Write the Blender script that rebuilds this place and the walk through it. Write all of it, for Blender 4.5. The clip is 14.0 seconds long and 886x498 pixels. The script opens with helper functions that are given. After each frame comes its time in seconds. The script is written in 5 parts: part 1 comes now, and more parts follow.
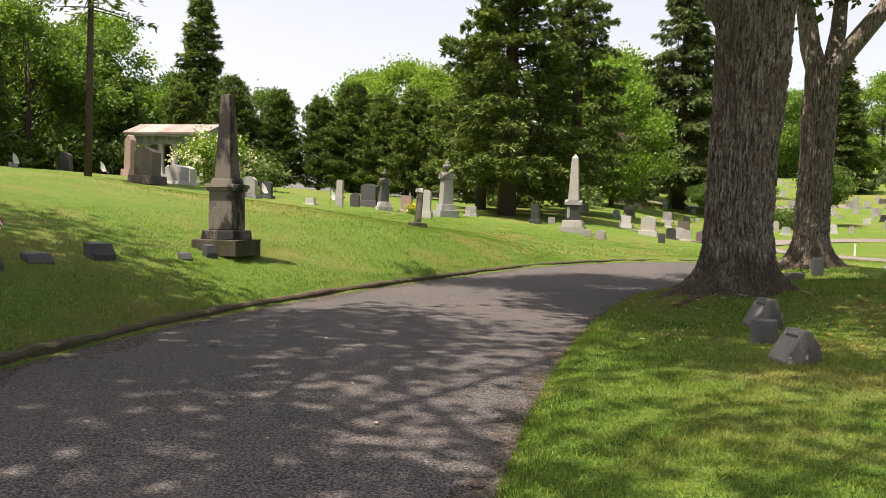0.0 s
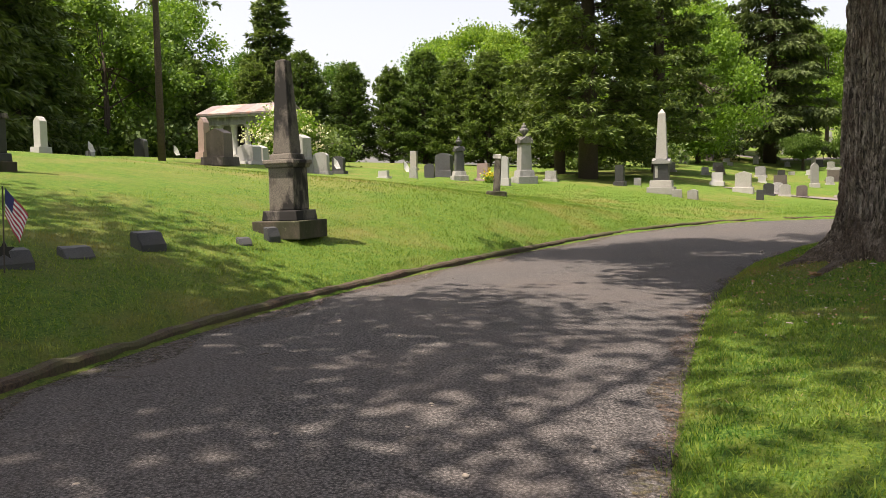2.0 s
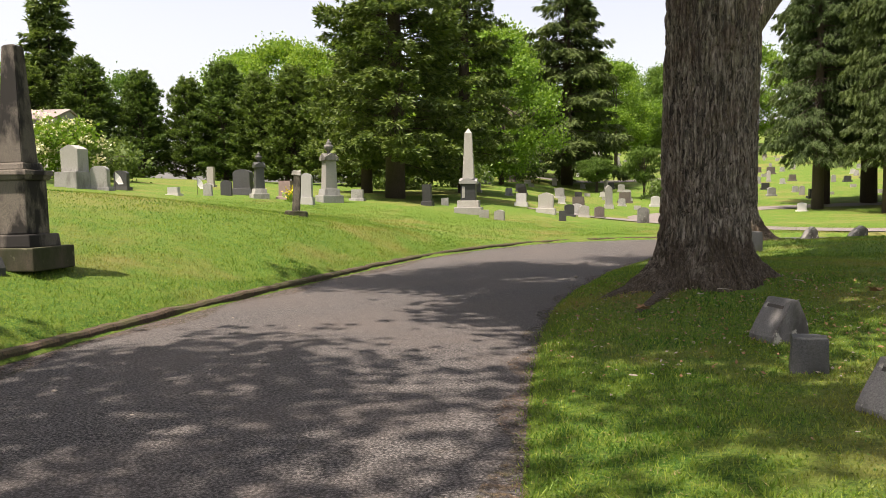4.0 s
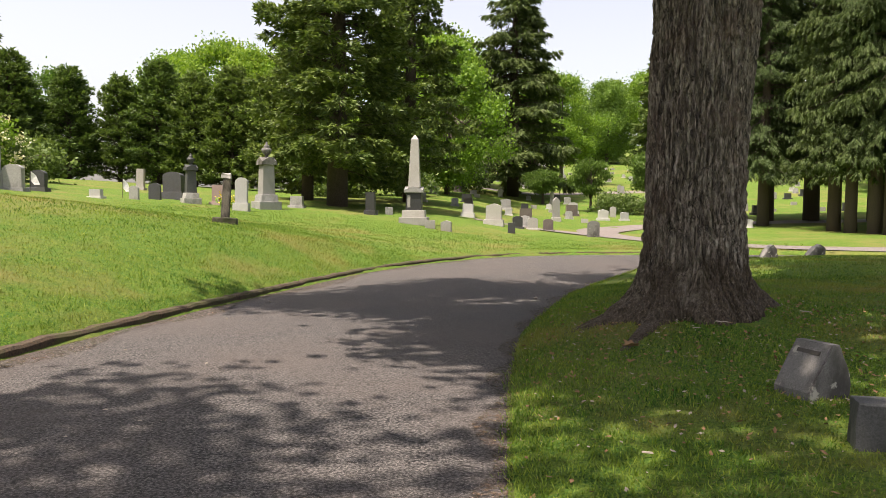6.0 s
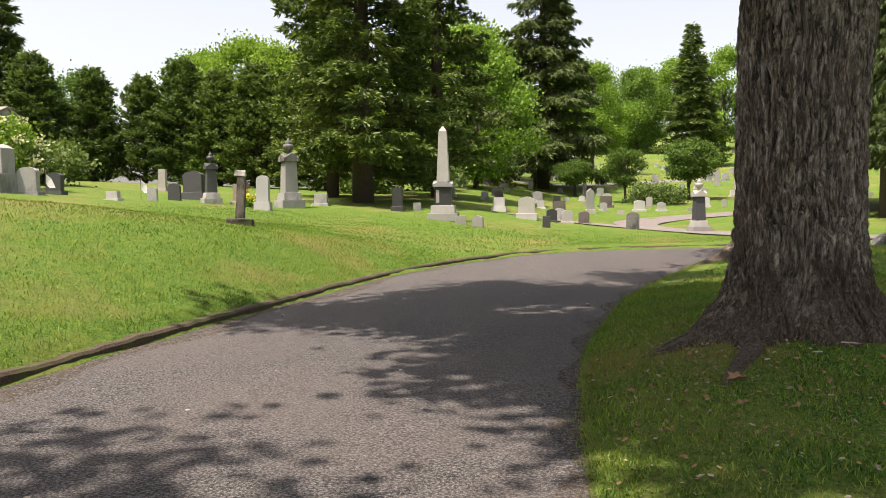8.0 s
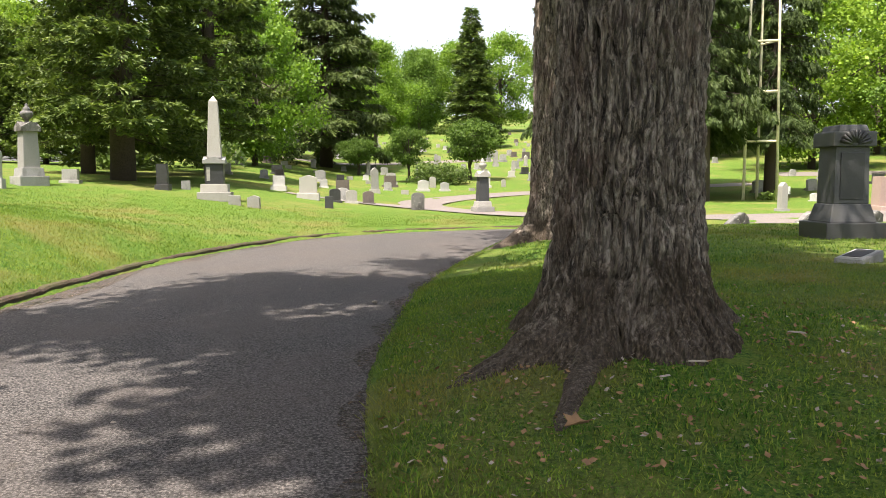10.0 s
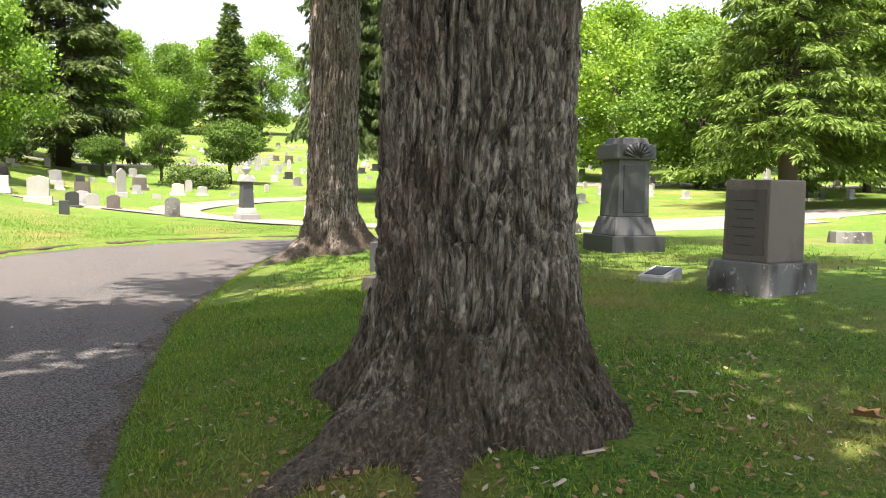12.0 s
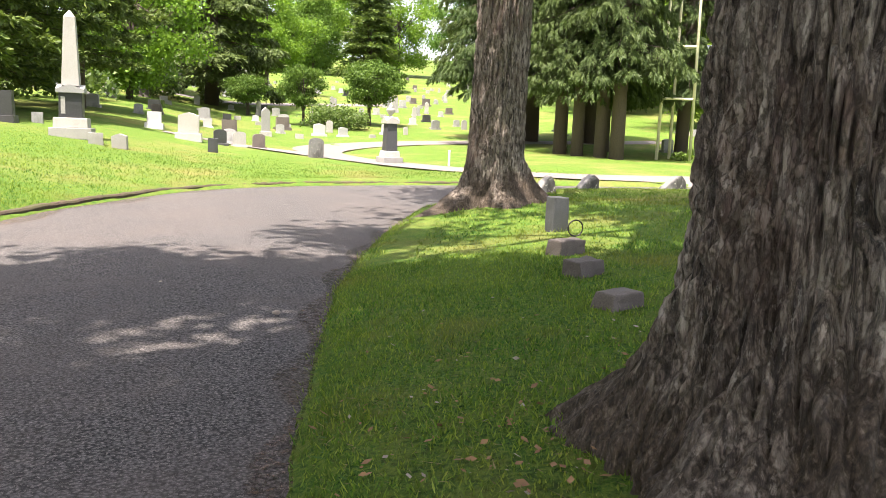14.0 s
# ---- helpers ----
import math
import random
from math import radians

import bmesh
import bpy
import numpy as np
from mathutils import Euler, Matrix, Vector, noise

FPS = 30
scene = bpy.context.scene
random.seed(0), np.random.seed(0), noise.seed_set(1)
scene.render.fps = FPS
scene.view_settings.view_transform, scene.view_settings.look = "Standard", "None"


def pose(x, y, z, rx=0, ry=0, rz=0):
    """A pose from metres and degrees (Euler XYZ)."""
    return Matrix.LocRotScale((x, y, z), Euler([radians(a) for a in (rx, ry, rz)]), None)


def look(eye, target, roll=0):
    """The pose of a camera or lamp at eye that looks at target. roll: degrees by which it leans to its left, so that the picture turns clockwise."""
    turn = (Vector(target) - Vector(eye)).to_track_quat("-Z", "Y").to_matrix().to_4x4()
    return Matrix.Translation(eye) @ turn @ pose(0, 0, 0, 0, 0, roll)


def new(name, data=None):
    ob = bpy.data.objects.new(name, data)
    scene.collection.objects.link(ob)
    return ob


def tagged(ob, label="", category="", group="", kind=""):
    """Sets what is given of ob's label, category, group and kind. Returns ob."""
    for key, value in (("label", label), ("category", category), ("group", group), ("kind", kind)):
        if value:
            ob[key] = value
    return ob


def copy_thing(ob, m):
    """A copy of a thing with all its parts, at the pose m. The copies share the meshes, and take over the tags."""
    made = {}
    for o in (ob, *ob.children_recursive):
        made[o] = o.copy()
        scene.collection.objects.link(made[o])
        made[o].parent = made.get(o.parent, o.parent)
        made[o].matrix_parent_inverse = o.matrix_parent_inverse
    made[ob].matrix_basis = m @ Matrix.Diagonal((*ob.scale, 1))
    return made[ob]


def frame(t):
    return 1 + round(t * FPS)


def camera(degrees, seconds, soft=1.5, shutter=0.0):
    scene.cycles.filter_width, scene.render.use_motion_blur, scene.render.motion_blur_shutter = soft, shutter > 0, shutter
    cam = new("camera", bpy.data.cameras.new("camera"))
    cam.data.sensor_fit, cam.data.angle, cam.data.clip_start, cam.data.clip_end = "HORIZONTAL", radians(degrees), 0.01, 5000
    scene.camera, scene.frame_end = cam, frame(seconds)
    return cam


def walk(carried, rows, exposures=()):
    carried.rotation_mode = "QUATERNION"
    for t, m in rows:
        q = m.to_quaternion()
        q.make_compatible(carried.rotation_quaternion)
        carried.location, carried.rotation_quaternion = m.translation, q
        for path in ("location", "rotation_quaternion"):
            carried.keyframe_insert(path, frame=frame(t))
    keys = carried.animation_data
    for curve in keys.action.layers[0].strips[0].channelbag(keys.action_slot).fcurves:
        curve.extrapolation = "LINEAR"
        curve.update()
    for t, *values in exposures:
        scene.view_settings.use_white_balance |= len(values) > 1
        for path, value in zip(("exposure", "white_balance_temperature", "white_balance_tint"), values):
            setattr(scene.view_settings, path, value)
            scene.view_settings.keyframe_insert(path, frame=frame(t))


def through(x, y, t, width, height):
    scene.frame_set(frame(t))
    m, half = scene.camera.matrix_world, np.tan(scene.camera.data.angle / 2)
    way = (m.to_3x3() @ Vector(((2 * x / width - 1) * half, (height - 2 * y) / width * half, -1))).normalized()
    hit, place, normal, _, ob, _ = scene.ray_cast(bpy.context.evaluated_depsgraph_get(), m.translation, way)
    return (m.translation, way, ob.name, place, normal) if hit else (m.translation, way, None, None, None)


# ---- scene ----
cam = camera(57.9, 14.0, soft=0.8)
PATH = [
    (0, (2.104, 0.134, 1.444), (1.571, 2.06, 1.361), 1.9),
    (0.5, (1.918, 0.484, 1.45), (1.014, 2.265, 1.353), 2.0),
    (1, (1.711, 0.849, 1.47), (0.769, 2.611, 1.375), 1.9),
    (1.5, (1.647, 1.258, 1.438), (0.871, 3.097, 1.306), 0.3),
    (2, (1.548, 1.631, 1.441), (0.833, 3.491, 1.279), -1.0),
    (2.5, (1.443, 2.103, 1.449), (1.14, 4.074, 1.298), -1.0),
    (3, (1.381, 2.497, 1.421), (1.069, 4.466, 1.265), -1.3),
    (3.2, (1.36, 2.695, 1.446), (1.024, 4.66, 1.292), -1.4),
    (5.3, (1.041, 4.439, 1.45), (0.976, 6.437, 1.389), 0.5),
    (5.5, (1.02, 4.601, 1.476), (0.96, 6.599, 1.407), 0.3),
    (6, (0.996, 5.112, 1.449), (0.881, 7.106, 1.352), 0.7),
    (6.5, (0.882, 5.514, 1.438), (0.51, 7.475, 1.319), 0.3),
    (7, (0.839, 5.925, 1.487), (0.652, 7.914, 1.388), 0.1),
    (7.5, (0.828, 6.36, 1.5), (0.647, 8.35, 1.429), -0.7),
    (8, (0.788, 6.777, 1.469), (0.601, 8.766, 1.358), -0.6),
    (8.5, (0.794, 7.205, 1.5), (0.909, 9.198, 1.379), 0.5),
    (8.7, (0.825, 7.41, 1.48), (0.975, 9.401, 1.362), 0.4),
    (10.8, (0.939, 9.262, 1.491), (1.372, 11.204, 1.293), -0.2),
    (11, (0.955, 9.448, 1.485), (1.429, 11.38, 1.28), -0.2),
    (11.5, (1.056, 9.874, 1.504), (1.972, 11.638, 1.283), 1.1),
    (12, (1.118, 10.291, 1.531), (2.022, 12.069, 1.381), 0.9),
    (12.5, (1.072, 10.763, 1.502), (1.758, 12.634, 1.343), 2.2),
    (13, (1.065, 11.146, 1.536), (1.776, 13.007, 1.36), 1.8),
    (13.5, (1.09, 11.546, 1.534), (1.772, 13.415, 1.324), 1.8),
    (14, (1.097, 11.962, 1.509), (1.707, 13.844, 1.217), 2.4),
]
walk(cam, [(t, look(eye, target, roll)) for t, eye, target, roll in PATH], exposures=[(0.0, 0.98, 7200, 18), (8.7, 1.0, 7000, 18), (11.0, 1.7, 6800, 13), (14.0, 1.9, 6750, 18)])

# world, sun, exposure
SUN_ELEVATION, SUN_AZIMUTH = 68.0, 220.0   # degrees; azimuth counted from +x towards +y
sky_world = bpy.data.worlds.new("sky")
scene.world = sky_world
sky_world.use_nodes = True
wn = sky_world.node_tree.nodes
sky = wn.new("ShaderNodeTexSky")
sky.sky_type, sky.sun_disc = "NISHITA", False
sky.sun_elevation, sky.sun_rotation = radians(SUN_ELEVATION), radians(90 - SUN_AZIMUTH)
sky.air_density, sky.dust_density, sky.ozone_density = 1.0, 3.0, 0.6
wn["Background"].inputs[1].default_value = 0.12
haze = wn.new("ShaderNodeHueSaturation")
haze.inputs["Saturation"].default_value, haze.inputs["Value"].default_value = 0.55, 1.15
sky_world.node_tree.links.new(sky.outputs[0], haze.inputs["Color"])
sky_world.node_tree.links.new(haze.outputs[0], wn["Background"].inputs[0])
sun = new("sun", bpy.data.lights.new("sun", "SUN"))
sun.data.energy, sun.data.angle, sun.data.color = 4.7, radians(0.6), (1.0, 0.95, 0.86)
ca, sa = math.cos(radians(SUN_AZIMUTH)), math.sin(radians(SUN_AZIMUTH))
ce, se = math.cos(radians(SUN_ELEVATION)), math.sin(radians(SUN_ELEVATION))
sun.matrix_world = look((40 * ca * ce, 40 * sa * ce, 40 * se), (0, 0, 0))


# ---------------------------------------------------------------- materials
def material(name, build):
    m = bpy.data.materials.new(name)
    m.use_nodes = True
    nt = m.node_tree
    bsdf = nt.nodes["Principled BSDF"]
    build(nt, bsdf)
    return m


def node(nt, kind, **props):
    n = nt.nodes.new(kind)
    for key, value in props.items():
        n.inputs[key].default_value = value
    return n


def tex(nt, kind="Noise", scale=5.0, detail=6.0, rough=0.6, coord="Object", stretch=(1, 1, 1)):
    tc = nt.nodes.new("ShaderNodeTexCoord")
    mp = nt.nodes.new("ShaderNodeMapping")
    mp.inputs["Scale"].default_value = stretch
    nt.links.new(tc.outputs[coord], mp.inputs[0])
    if kind == "Noise":
        n = node(nt, "ShaderNodeTexNoise", Scale=scale, Detail=detail, Roughness=rough)
    else:
        n = node(nt, "ShaderNodeTexVoronoi", Scale=scale)
    nt.links.new(mp.outputs[0], n.inputs["Vector"])
    return n


def ramp(nt, source, stops):
    r = nt.nodes.new("ShaderNodeValToRGB")
    e = r.color_ramp.elements
    while len(e) < len(stops):
        e.new(0.5)
    for el, (p, c) in zip(e, stops):
        el.position, el.color = p, (*c, 1) if len(c) == 3 else c
    nt.links.new(source, r.inputs[0])
    return r.outputs[0]


def mix(nt, factor, a, b, mode="MIX"):
    n = nt.nodes.new("ShaderNodeMix")
    n.data_type, n.blend_type = "RGBA", mode
    for value, sock in ((factor, n.inputs[0]), (a, n.inputs[6]), (b, n.inputs[7])):
        if isinstance(value, (int, float)):
            sock.default_value = value
        elif isinstance(value, tuple):
            sock.default_value = (*value, 1)
        else:
            nt.links.new(value, sock)
    return n.outputs[2]


def bump(nt, bsdf, height, strength=0.5, distance=0.02):
    b = node(nt, "ShaderNodeBump", Strength=strength, Distance=distance)
    nt.links.new(height, b.inputs["Height"])
    nt.links.new(b.outputs[0], bsdf.inputs["Normal"])


def stone(name, a, b, rough=0.75, speck=0.25, stain=(0.05, 0.05, 0.04), stain_at=(0.5, 0.72), lichen=None, coord="Object"):
    def build(nt, bsdf):
        grain = tex(nt, scale=90, detail=3, coord=coord)
        broad = tex(nt, scale=2.2, detail=8, coord=coord, stretch=(1, 1, 0.45))
        col = ramp(nt, grain.outputs[0], [(0.5 - speck, a), (0.5 + speck, b)])
        mask = ramp(nt, broad.outputs[0], [(stain_at[0], (0, 0, 0)), (stain_at[1], (1, 1, 1))])
        col = mix(nt, mask, col, stain)
        if lichen:
            spots = tex(nt, scale=9, detail=5, coord=coord)
            col = mix(nt, ramp(nt, spots.outputs[0], [(0.6, (0, 0, 0)), (0.66, (1, 1, 1))]), col, lichen)
        info = nt.nodes.new("ShaderNodeObjectInfo")
        vary = ramp(nt, info.outputs["Random"], [(0, (0.72, 0.72, 0.72)), (1, (1.15, 1.13, 1.08))])
        col = mix(nt, 1.0, col, vary, "MULTIPLY")
        nt.links.new(col, bsdf.inputs["Base Color"])
        bsdf.inputs["Roughness"].default_value = rough
        bump(nt, bsdf, mix(nt, 0.5, grain.outputs[0], broad.outputs[0]), 0.35, 0.01)
    return material(name, build)


def plain(name, a, b=None, rough=0.6, metal=0.0, scale=12.0):
    def build(nt, bsdf):
        n = tex(nt, scale=scale, detail=6)
        c = b or tuple(v * 0.75 for v in a)
        nt.links.new(ramp(nt, n.outputs[0], [(0.35, a), (0.65, c)]), bsdf.inputs["Base Color"])
        bsdf.inputs["Roughness"].default_value, bsdf.inputs["Metallic"].default_value = rough, metal
        bump(nt, bsdf, n.outputs[0], 0.15, 0.004)
    return material(name, build)


def foliage(name, dark, mid, light, through=0.35, rough=0.55, straw=None):
    def build(nt, bsdf):
        geo = nt.nodes.new("ShaderNodeNewGeometry")
        info = nt.nodes.new("ShaderNodeObjectInfo")
        broad = tex(nt, scale=0.6, detail=3)
        col = ramp(nt, geo.outputs["Random Per Island"], [(0.0, dark), (0.5, mid), (1.0, light)])
        col = mix(nt, ramp(nt, broad.outputs[0], [(0.35, (0, 0, 0)), (0.65, (0.5, 0.5, 0.5))]), col, light)
        if straw:
            dry = tex(nt, scale=0.42, detail=6, rough=0.62)
            col = mix(nt, ramp(nt, dry.outputs[0], [(0.5, (0, 0, 0)), (0.66, (0.7, 0.7, 0.7))]), col, straw)
        col = mix(nt, 1.0, col, ramp(nt, info.outputs["Random"], [(0, (0.8, 0.85, 0.8)), (1, (1.15, 1.08, 1.0))]), "MULTIPLY")
        nt.links.new(col, bsdf.inputs["Base Color"])
        bsdf.inputs["Roughness"].default_value = rough
        bsdf.inputs["Specular IOR Level"].default_value = 0.25
        tr = nt.nodes.new("ShaderNodeBsdfTranslucent")
        nt.links.new(mix(nt, 1.0, col, (1.25, 1.3, 0.7), "MULTIPLY"), tr.inputs[0])
        ms = nt.nodes.new("ShaderNodeMixShader")
        ms.inputs[0].default_value = through
        nt.links.new(bsdf.outputs[0], ms.inputs[1])
        nt.links.new(tr.outputs[0], ms.inputs[2])
        nt.links.new(ms.outputs[0], nt.nodes["Material Output"].inputs[0])
    return material(name, build)


def build_asphalt(nt, bsdf):
    grit = tex(nt, "Voronoi", scale=46)
    fine = tex(nt, scale=60, detail=6, rough=0.85)
    broad = tex(nt, scale=0.55, detail=6)
    mid = tex(nt, scale=4, detail=7)
    col = ramp(nt, grit.outputs["Distance"], [(0.0, (0.17, 0.16, 0.152)), (0.42, (0.06, 0.057, 0.055)), (0.75, (0.012, 0.012, 0.012))])
    pale = ramp(nt, fine.outputs[0], [(0.53, (0, 0, 0)), (0.62, (0.9, 0.9, 0.9))])
    col = mix(nt, pale, col, (0.29, 0.255, 0.24))
    col = mix(nt, ramp(nt, broad.outputs[0], [(0.42, (0, 0, 0)), (0.66, (0.42, 0.42, 0.42))]), col, (0.1, 0.083, 0.074))
    col = mix(nt, ramp(nt, mid.outputs[0], [(0.6, (0, 0, 0)), (0.78, (0.45, 0.45, 0.45))]), col, (0.07, 0.055, 0.04))
    nt.links.new(col, bsdf.inputs["Base Color"])
    bsdf.inputs["Roughness"].default_value = 0.88
    bsdf.inputs["Specular IOR Level"].default_value = 0.3
    bump(nt, bsdf, mix(nt, 0.5, grit.outputs["Distance"], fine.outputs[0]), 0.8, 0.012)


def build_litter(nt, bsdf):
    a, b = tex(nt, scale=26, detail=8), tex(nt, scale=1.6, detail=5)
    col = ramp(nt, a.outputs[0], [(0.3, (0.035, 0.024, 0.016)), (0.52, (0.1, 0.062, 0.038)), (0.72, (0.15, 0.105, 0.06))])
    col = mix(nt, ramp(nt, b.outputs[0], [(0.45, (0, 0, 0)), (0.65, (0.7, 0.7, 0.7))]), col, (0.05, 0.06, 0.02))
    nt.links.new(col, bsdf.inputs["Base Color"])
    bsdf.inputs["Roughness"].default_value = 0.95
    bump(nt, bsdf, a.outputs[0], 0.9, 0.02)
    hole = tex(nt, scale=16, detail=9, rough=0.75)
    nt.links.new(ramp(nt, hole.outputs[0], [(0.46, (0, 0, 0)), (0.6, (0.85, 0.85, 0.85))]), bsdf.inputs["Alpha"])


def build_gravel(nt, bsdf):
    a, b = tex(nt, scale=60, detail=6), tex(nt, scale=0.8, detail=5)
    col = ramp(nt, a.outputs[0], [(0.3, (0.11, 0.092, 0.082)), (0.7, (0.2, 0.175, 0.16))])
    col = mix(nt, ramp(nt, b.outputs[0], [(0.4, (0, 0, 0)), (0.7, (0.5, 0.5, 0.5))]), col, (0.17, 0.152, 0.142))
    nt.links.new(col, bsdf.inputs["Base Color"])
    bsdf.inputs["Roughness"].default_value = 0.95
    bump(nt, bsdf, a.outputs[0], 0.5, 0.02)


def build_lawn(nt, bsdf):
    tiny = tex(nt, scale=34, detail=8, rough=0.75)
    tuft = tex(nt, scale=5.5, detail=7)
    patch = tex(nt, scale=0.42, detail=6, rough=0.62)
    wide = tex(nt, scale=0.12, detail=4)
    col = ramp(nt, tiny.outputs[0], [(0.36, (0.015, 0.048, 0.007)), (0.5, (0.06, 0.135, 0.017)), (0.62, (0.16, 0.22, 0.033))])
    col = mix(nt, ramp(nt, tuft.outputs[0], [(0.42, (0, 0, 0)), (0.66, (0.55, 0.55, 0.55))]), col, (0.15, 0.18, 0.03))
    col = mix(nt, ramp(nt, patch.outputs[0], [(0.5, (0, 0, 0)), (0.66, (0.6, 0.6, 0.6))]), col, (0.18, 0.155, 0.055))
    col = mix(nt, ramp(nt, wide.outputs[0], [(0.52, (0, 0, 0)), (0.68, (0.45, 0.45, 0.45))]), col, (0.22, 0.16, 0.065))
    nt.links.new(col, bsdf.inputs["Base Color"])
    bsdf.inputs["Roughness"].default_value = 0.9
    bsdf.inputs["Specular IOR Level"].default_value = 0.15
    bump(nt, bsdf, mix(nt, 0.5, tiny.outputs[0], tuft.outputs[0]), 1.0, 0.06)


def build_bark(nt, bsdf):
    ridge = tex(nt, scale=14, detail=9, rough=0.72, stretch=(1.7, 1.7, 0.2))
    flake = tex(nt, scale=42, detail=8, rough=0.75, stretch=(1.2, 1.2, 0.4))
    broad = tex(nt, scale=1.7, detail=6)
    spots = tex(nt, scale=7, detail=8, rough=0.75)
    col = ramp(nt, ridge.outputs[0], [(0.4, (0.014, 0.01, 0.008)), (0.46, (0.1, 0.078, 0.06)), (0.52, (0.26, 0.21, 0.165)), (0.62, (0.45, 0.395, 0.33))])
    col = mix(nt, ramp(nt, flake.outputs[0], [(0.55, (0, 0, 0)), (0.64, (0.8, 0.8, 0.8))]), col, (0.4, 0.37, 0.32))
    col = mix(nt, ramp(nt, broad.outputs[0], [(0.5, (0, 0, 0)), (0.64, (0.55, 0.55, 0.55))]), col, (0.17, 0.105, 0.08))
    col = mix(nt, ramp(nt, spots.outputs[0], [(0.56, (0, 0, 0)), (0.66, (0.5, 0.5, 0.5))]), col, (0.05, 0.055, 0.018))
    # loose plates: upright cells with warped outlines, some of them pale
    coord = nt.nodes.new("ShaderNodeTexCoord")
    warp = nt.nodes.new("ShaderNodeMixRGB")
    warp.blend_type, warp.inputs[0].default_value = "ADD", 0.16
    nt.links.new(coord.outputs["Object"], warp.inputs[1])
    nt.links.new(spots.outputs["Color"], warp.inputs[2])
    place = nt.nodes.new("ShaderNodeMapping")
    place.inputs["Scale"].default_value = (1.0, 1.0, 0.17)
    nt.links.new(warp.outputs[0], place.inputs[0])
    cells, gaps = nt.nodes.new("ShaderNodeTexVoronoi"), nt.nodes.new("ShaderNodeTexVoronoi")
    gaps.feature = "DISTANCE_TO_EDGE"
    for node in (cells, gaps):
        node.inputs["Scale"].default_value = 33
        nt.links.new(place.outputs[0], node.inputs["Vector"])
    col = mix(nt, ramp(nt, cells.outputs["Color"], [(0.45, (0, 0, 0)), (0.75, (0.2, 0.2, 0.2))]), col, (0.3, 0.27, 0.23))
    rim = ramp(nt, gaps.outputs["Distance"], [(0.0, (0.62, 0.62, 0.62)), (0.1, (1, 1, 1))])
    col = mix(nt, rim, (0.04, 0.03, 0.022), col)
    # damp moss and soil creeping up from the roots
    split = nt.nodes.new("ShaderNodeSeparateXYZ")
    nt.links.new(coord.outputs["Object"], split.inputs[0])
    creep = nt.nodes.new("ShaderNodeMath")
    creep.operation, creep.inputs[1].default_value = "MULTIPLY_ADD", -0.42
    nt.links.new(split.outputs["Z"], creep.inputs[0])
    nt.links.new(broad.outputs[0], creep.inputs[2])
    moss = ramp(nt, flake.outputs[0], [(0.38, (0.022, 0.014, 0.008)), (0.52, (0.07, 0.048, 0.028)), (0.64, (0.18, 0.14, 0.1))])
    col = mix(nt, ramp(nt, creep.outputs[0], [(0.22, (0, 0, 0)), (0.4, (0.85, 0.85, 0.85))]), col, moss)
    nt.links.new(col, bsdf.inputs["Base Color"])
    bsdf.inputs["Roughness"].default_value = 0.92
    bump(nt, bsdf, mix(nt, 0.5, mix(nt, 0.4, ridge.outputs[0], flake.outputs[0]), rim), 1.0, 0.07)


def build_kerb(nt, bsdf):
    a, b = tex(nt, scale=40, detail=6), tex(nt, scale=2.4, detail=7)
    col = ramp(nt, a.outputs[0], [(0.32, (0.018, 0.013, 0.009)), (0.68, (0.1, 0.066, 0.038))])
    col = mix(nt, ramp(nt, b.outputs[0], [(0.45, (0, 0, 0)), (0.6, (0.6, 0.6, 0.6))]), col, (0.06, 0.066, 0.018))
    nt.links.new(col, bsdf.inputs["Base Color"])
    bsdf.inputs["Roughness"].default_value = 0.93
    bump(nt, bsdf, a.outputs[0], 0.7, 0.015)


M_ASPHALT = material("asphalt", build_asphalt)
M_LITTER = material("leaf litter", build_litter)
M_GRAVEL = material("pale gravel", build_gravel)
M_LAWN = material("lawn", build_lawn)
M_BARK = material("maple bark", build_bark)
M_KERB = material("mossy kerb stone", build_kerb)
M_DARKBARK = plain("conifer bark", (0.1, 0.075, 0.058), (0.05, 0.038, 0.03), 0.95, scale=18)
M_BLADE = foliage("grass blades", (0.014, 0.06, 0.008), (0.056, 0.16, 0.019), (0.23, 0.3, 0.05), 0.35, straw=(0.23, 0.19, 0.065))
M_STRAW = foliage("dry grass", (0.1, 0.08, 0.035), (0.2, 0.165, 0.075), (0.32, 0.27, 0.13), 0.2)
M_CLOVER = foliage("clover leaves", (0.024, 0.075, 0.014), (0.055, 0.14, 0.022), (0.12, 0.21, 0.035), 0.3)
M_MAPLE = foliage("maple leaves", (0.03, 0.07, 0.01), (0.055, 0.115, 0.016), (0.1, 0.17, 0.025), 0.35)
M_WOOD = foliage("fresh leaves", (0.0715, 0.1495, 0.0208), (0.13, 0.2405, 0.0312), (0.221, 0.338, 0.0455), 0.38)
M_WOOD2 = foliage("deep green leaves", (0.0473, 0.1013, 0.0216), (0.081, 0.162, 0.0297), (0.135, 0.2295, 0.0405), 0.33)
M_SPRUCE = foliage("spruce needles", (0.035, 0.064, 0.022), (0.085, 0.14, 0.04), (0.18, 0.235, 0.06), 0.25)
M_SPRUCE2 = foliage("drooping needles", (0.03, 0.055, 0.018), (0.06, 0.098, 0.03), (0.1, 0.142, 0.042), 0.25)
M_HEMLOCK = foliage("hemlock sprays", (0.06, 0.11, 0.02), (0.11, 0.18, 0.034), (0.2, 0.27, 0.055), 0.3)
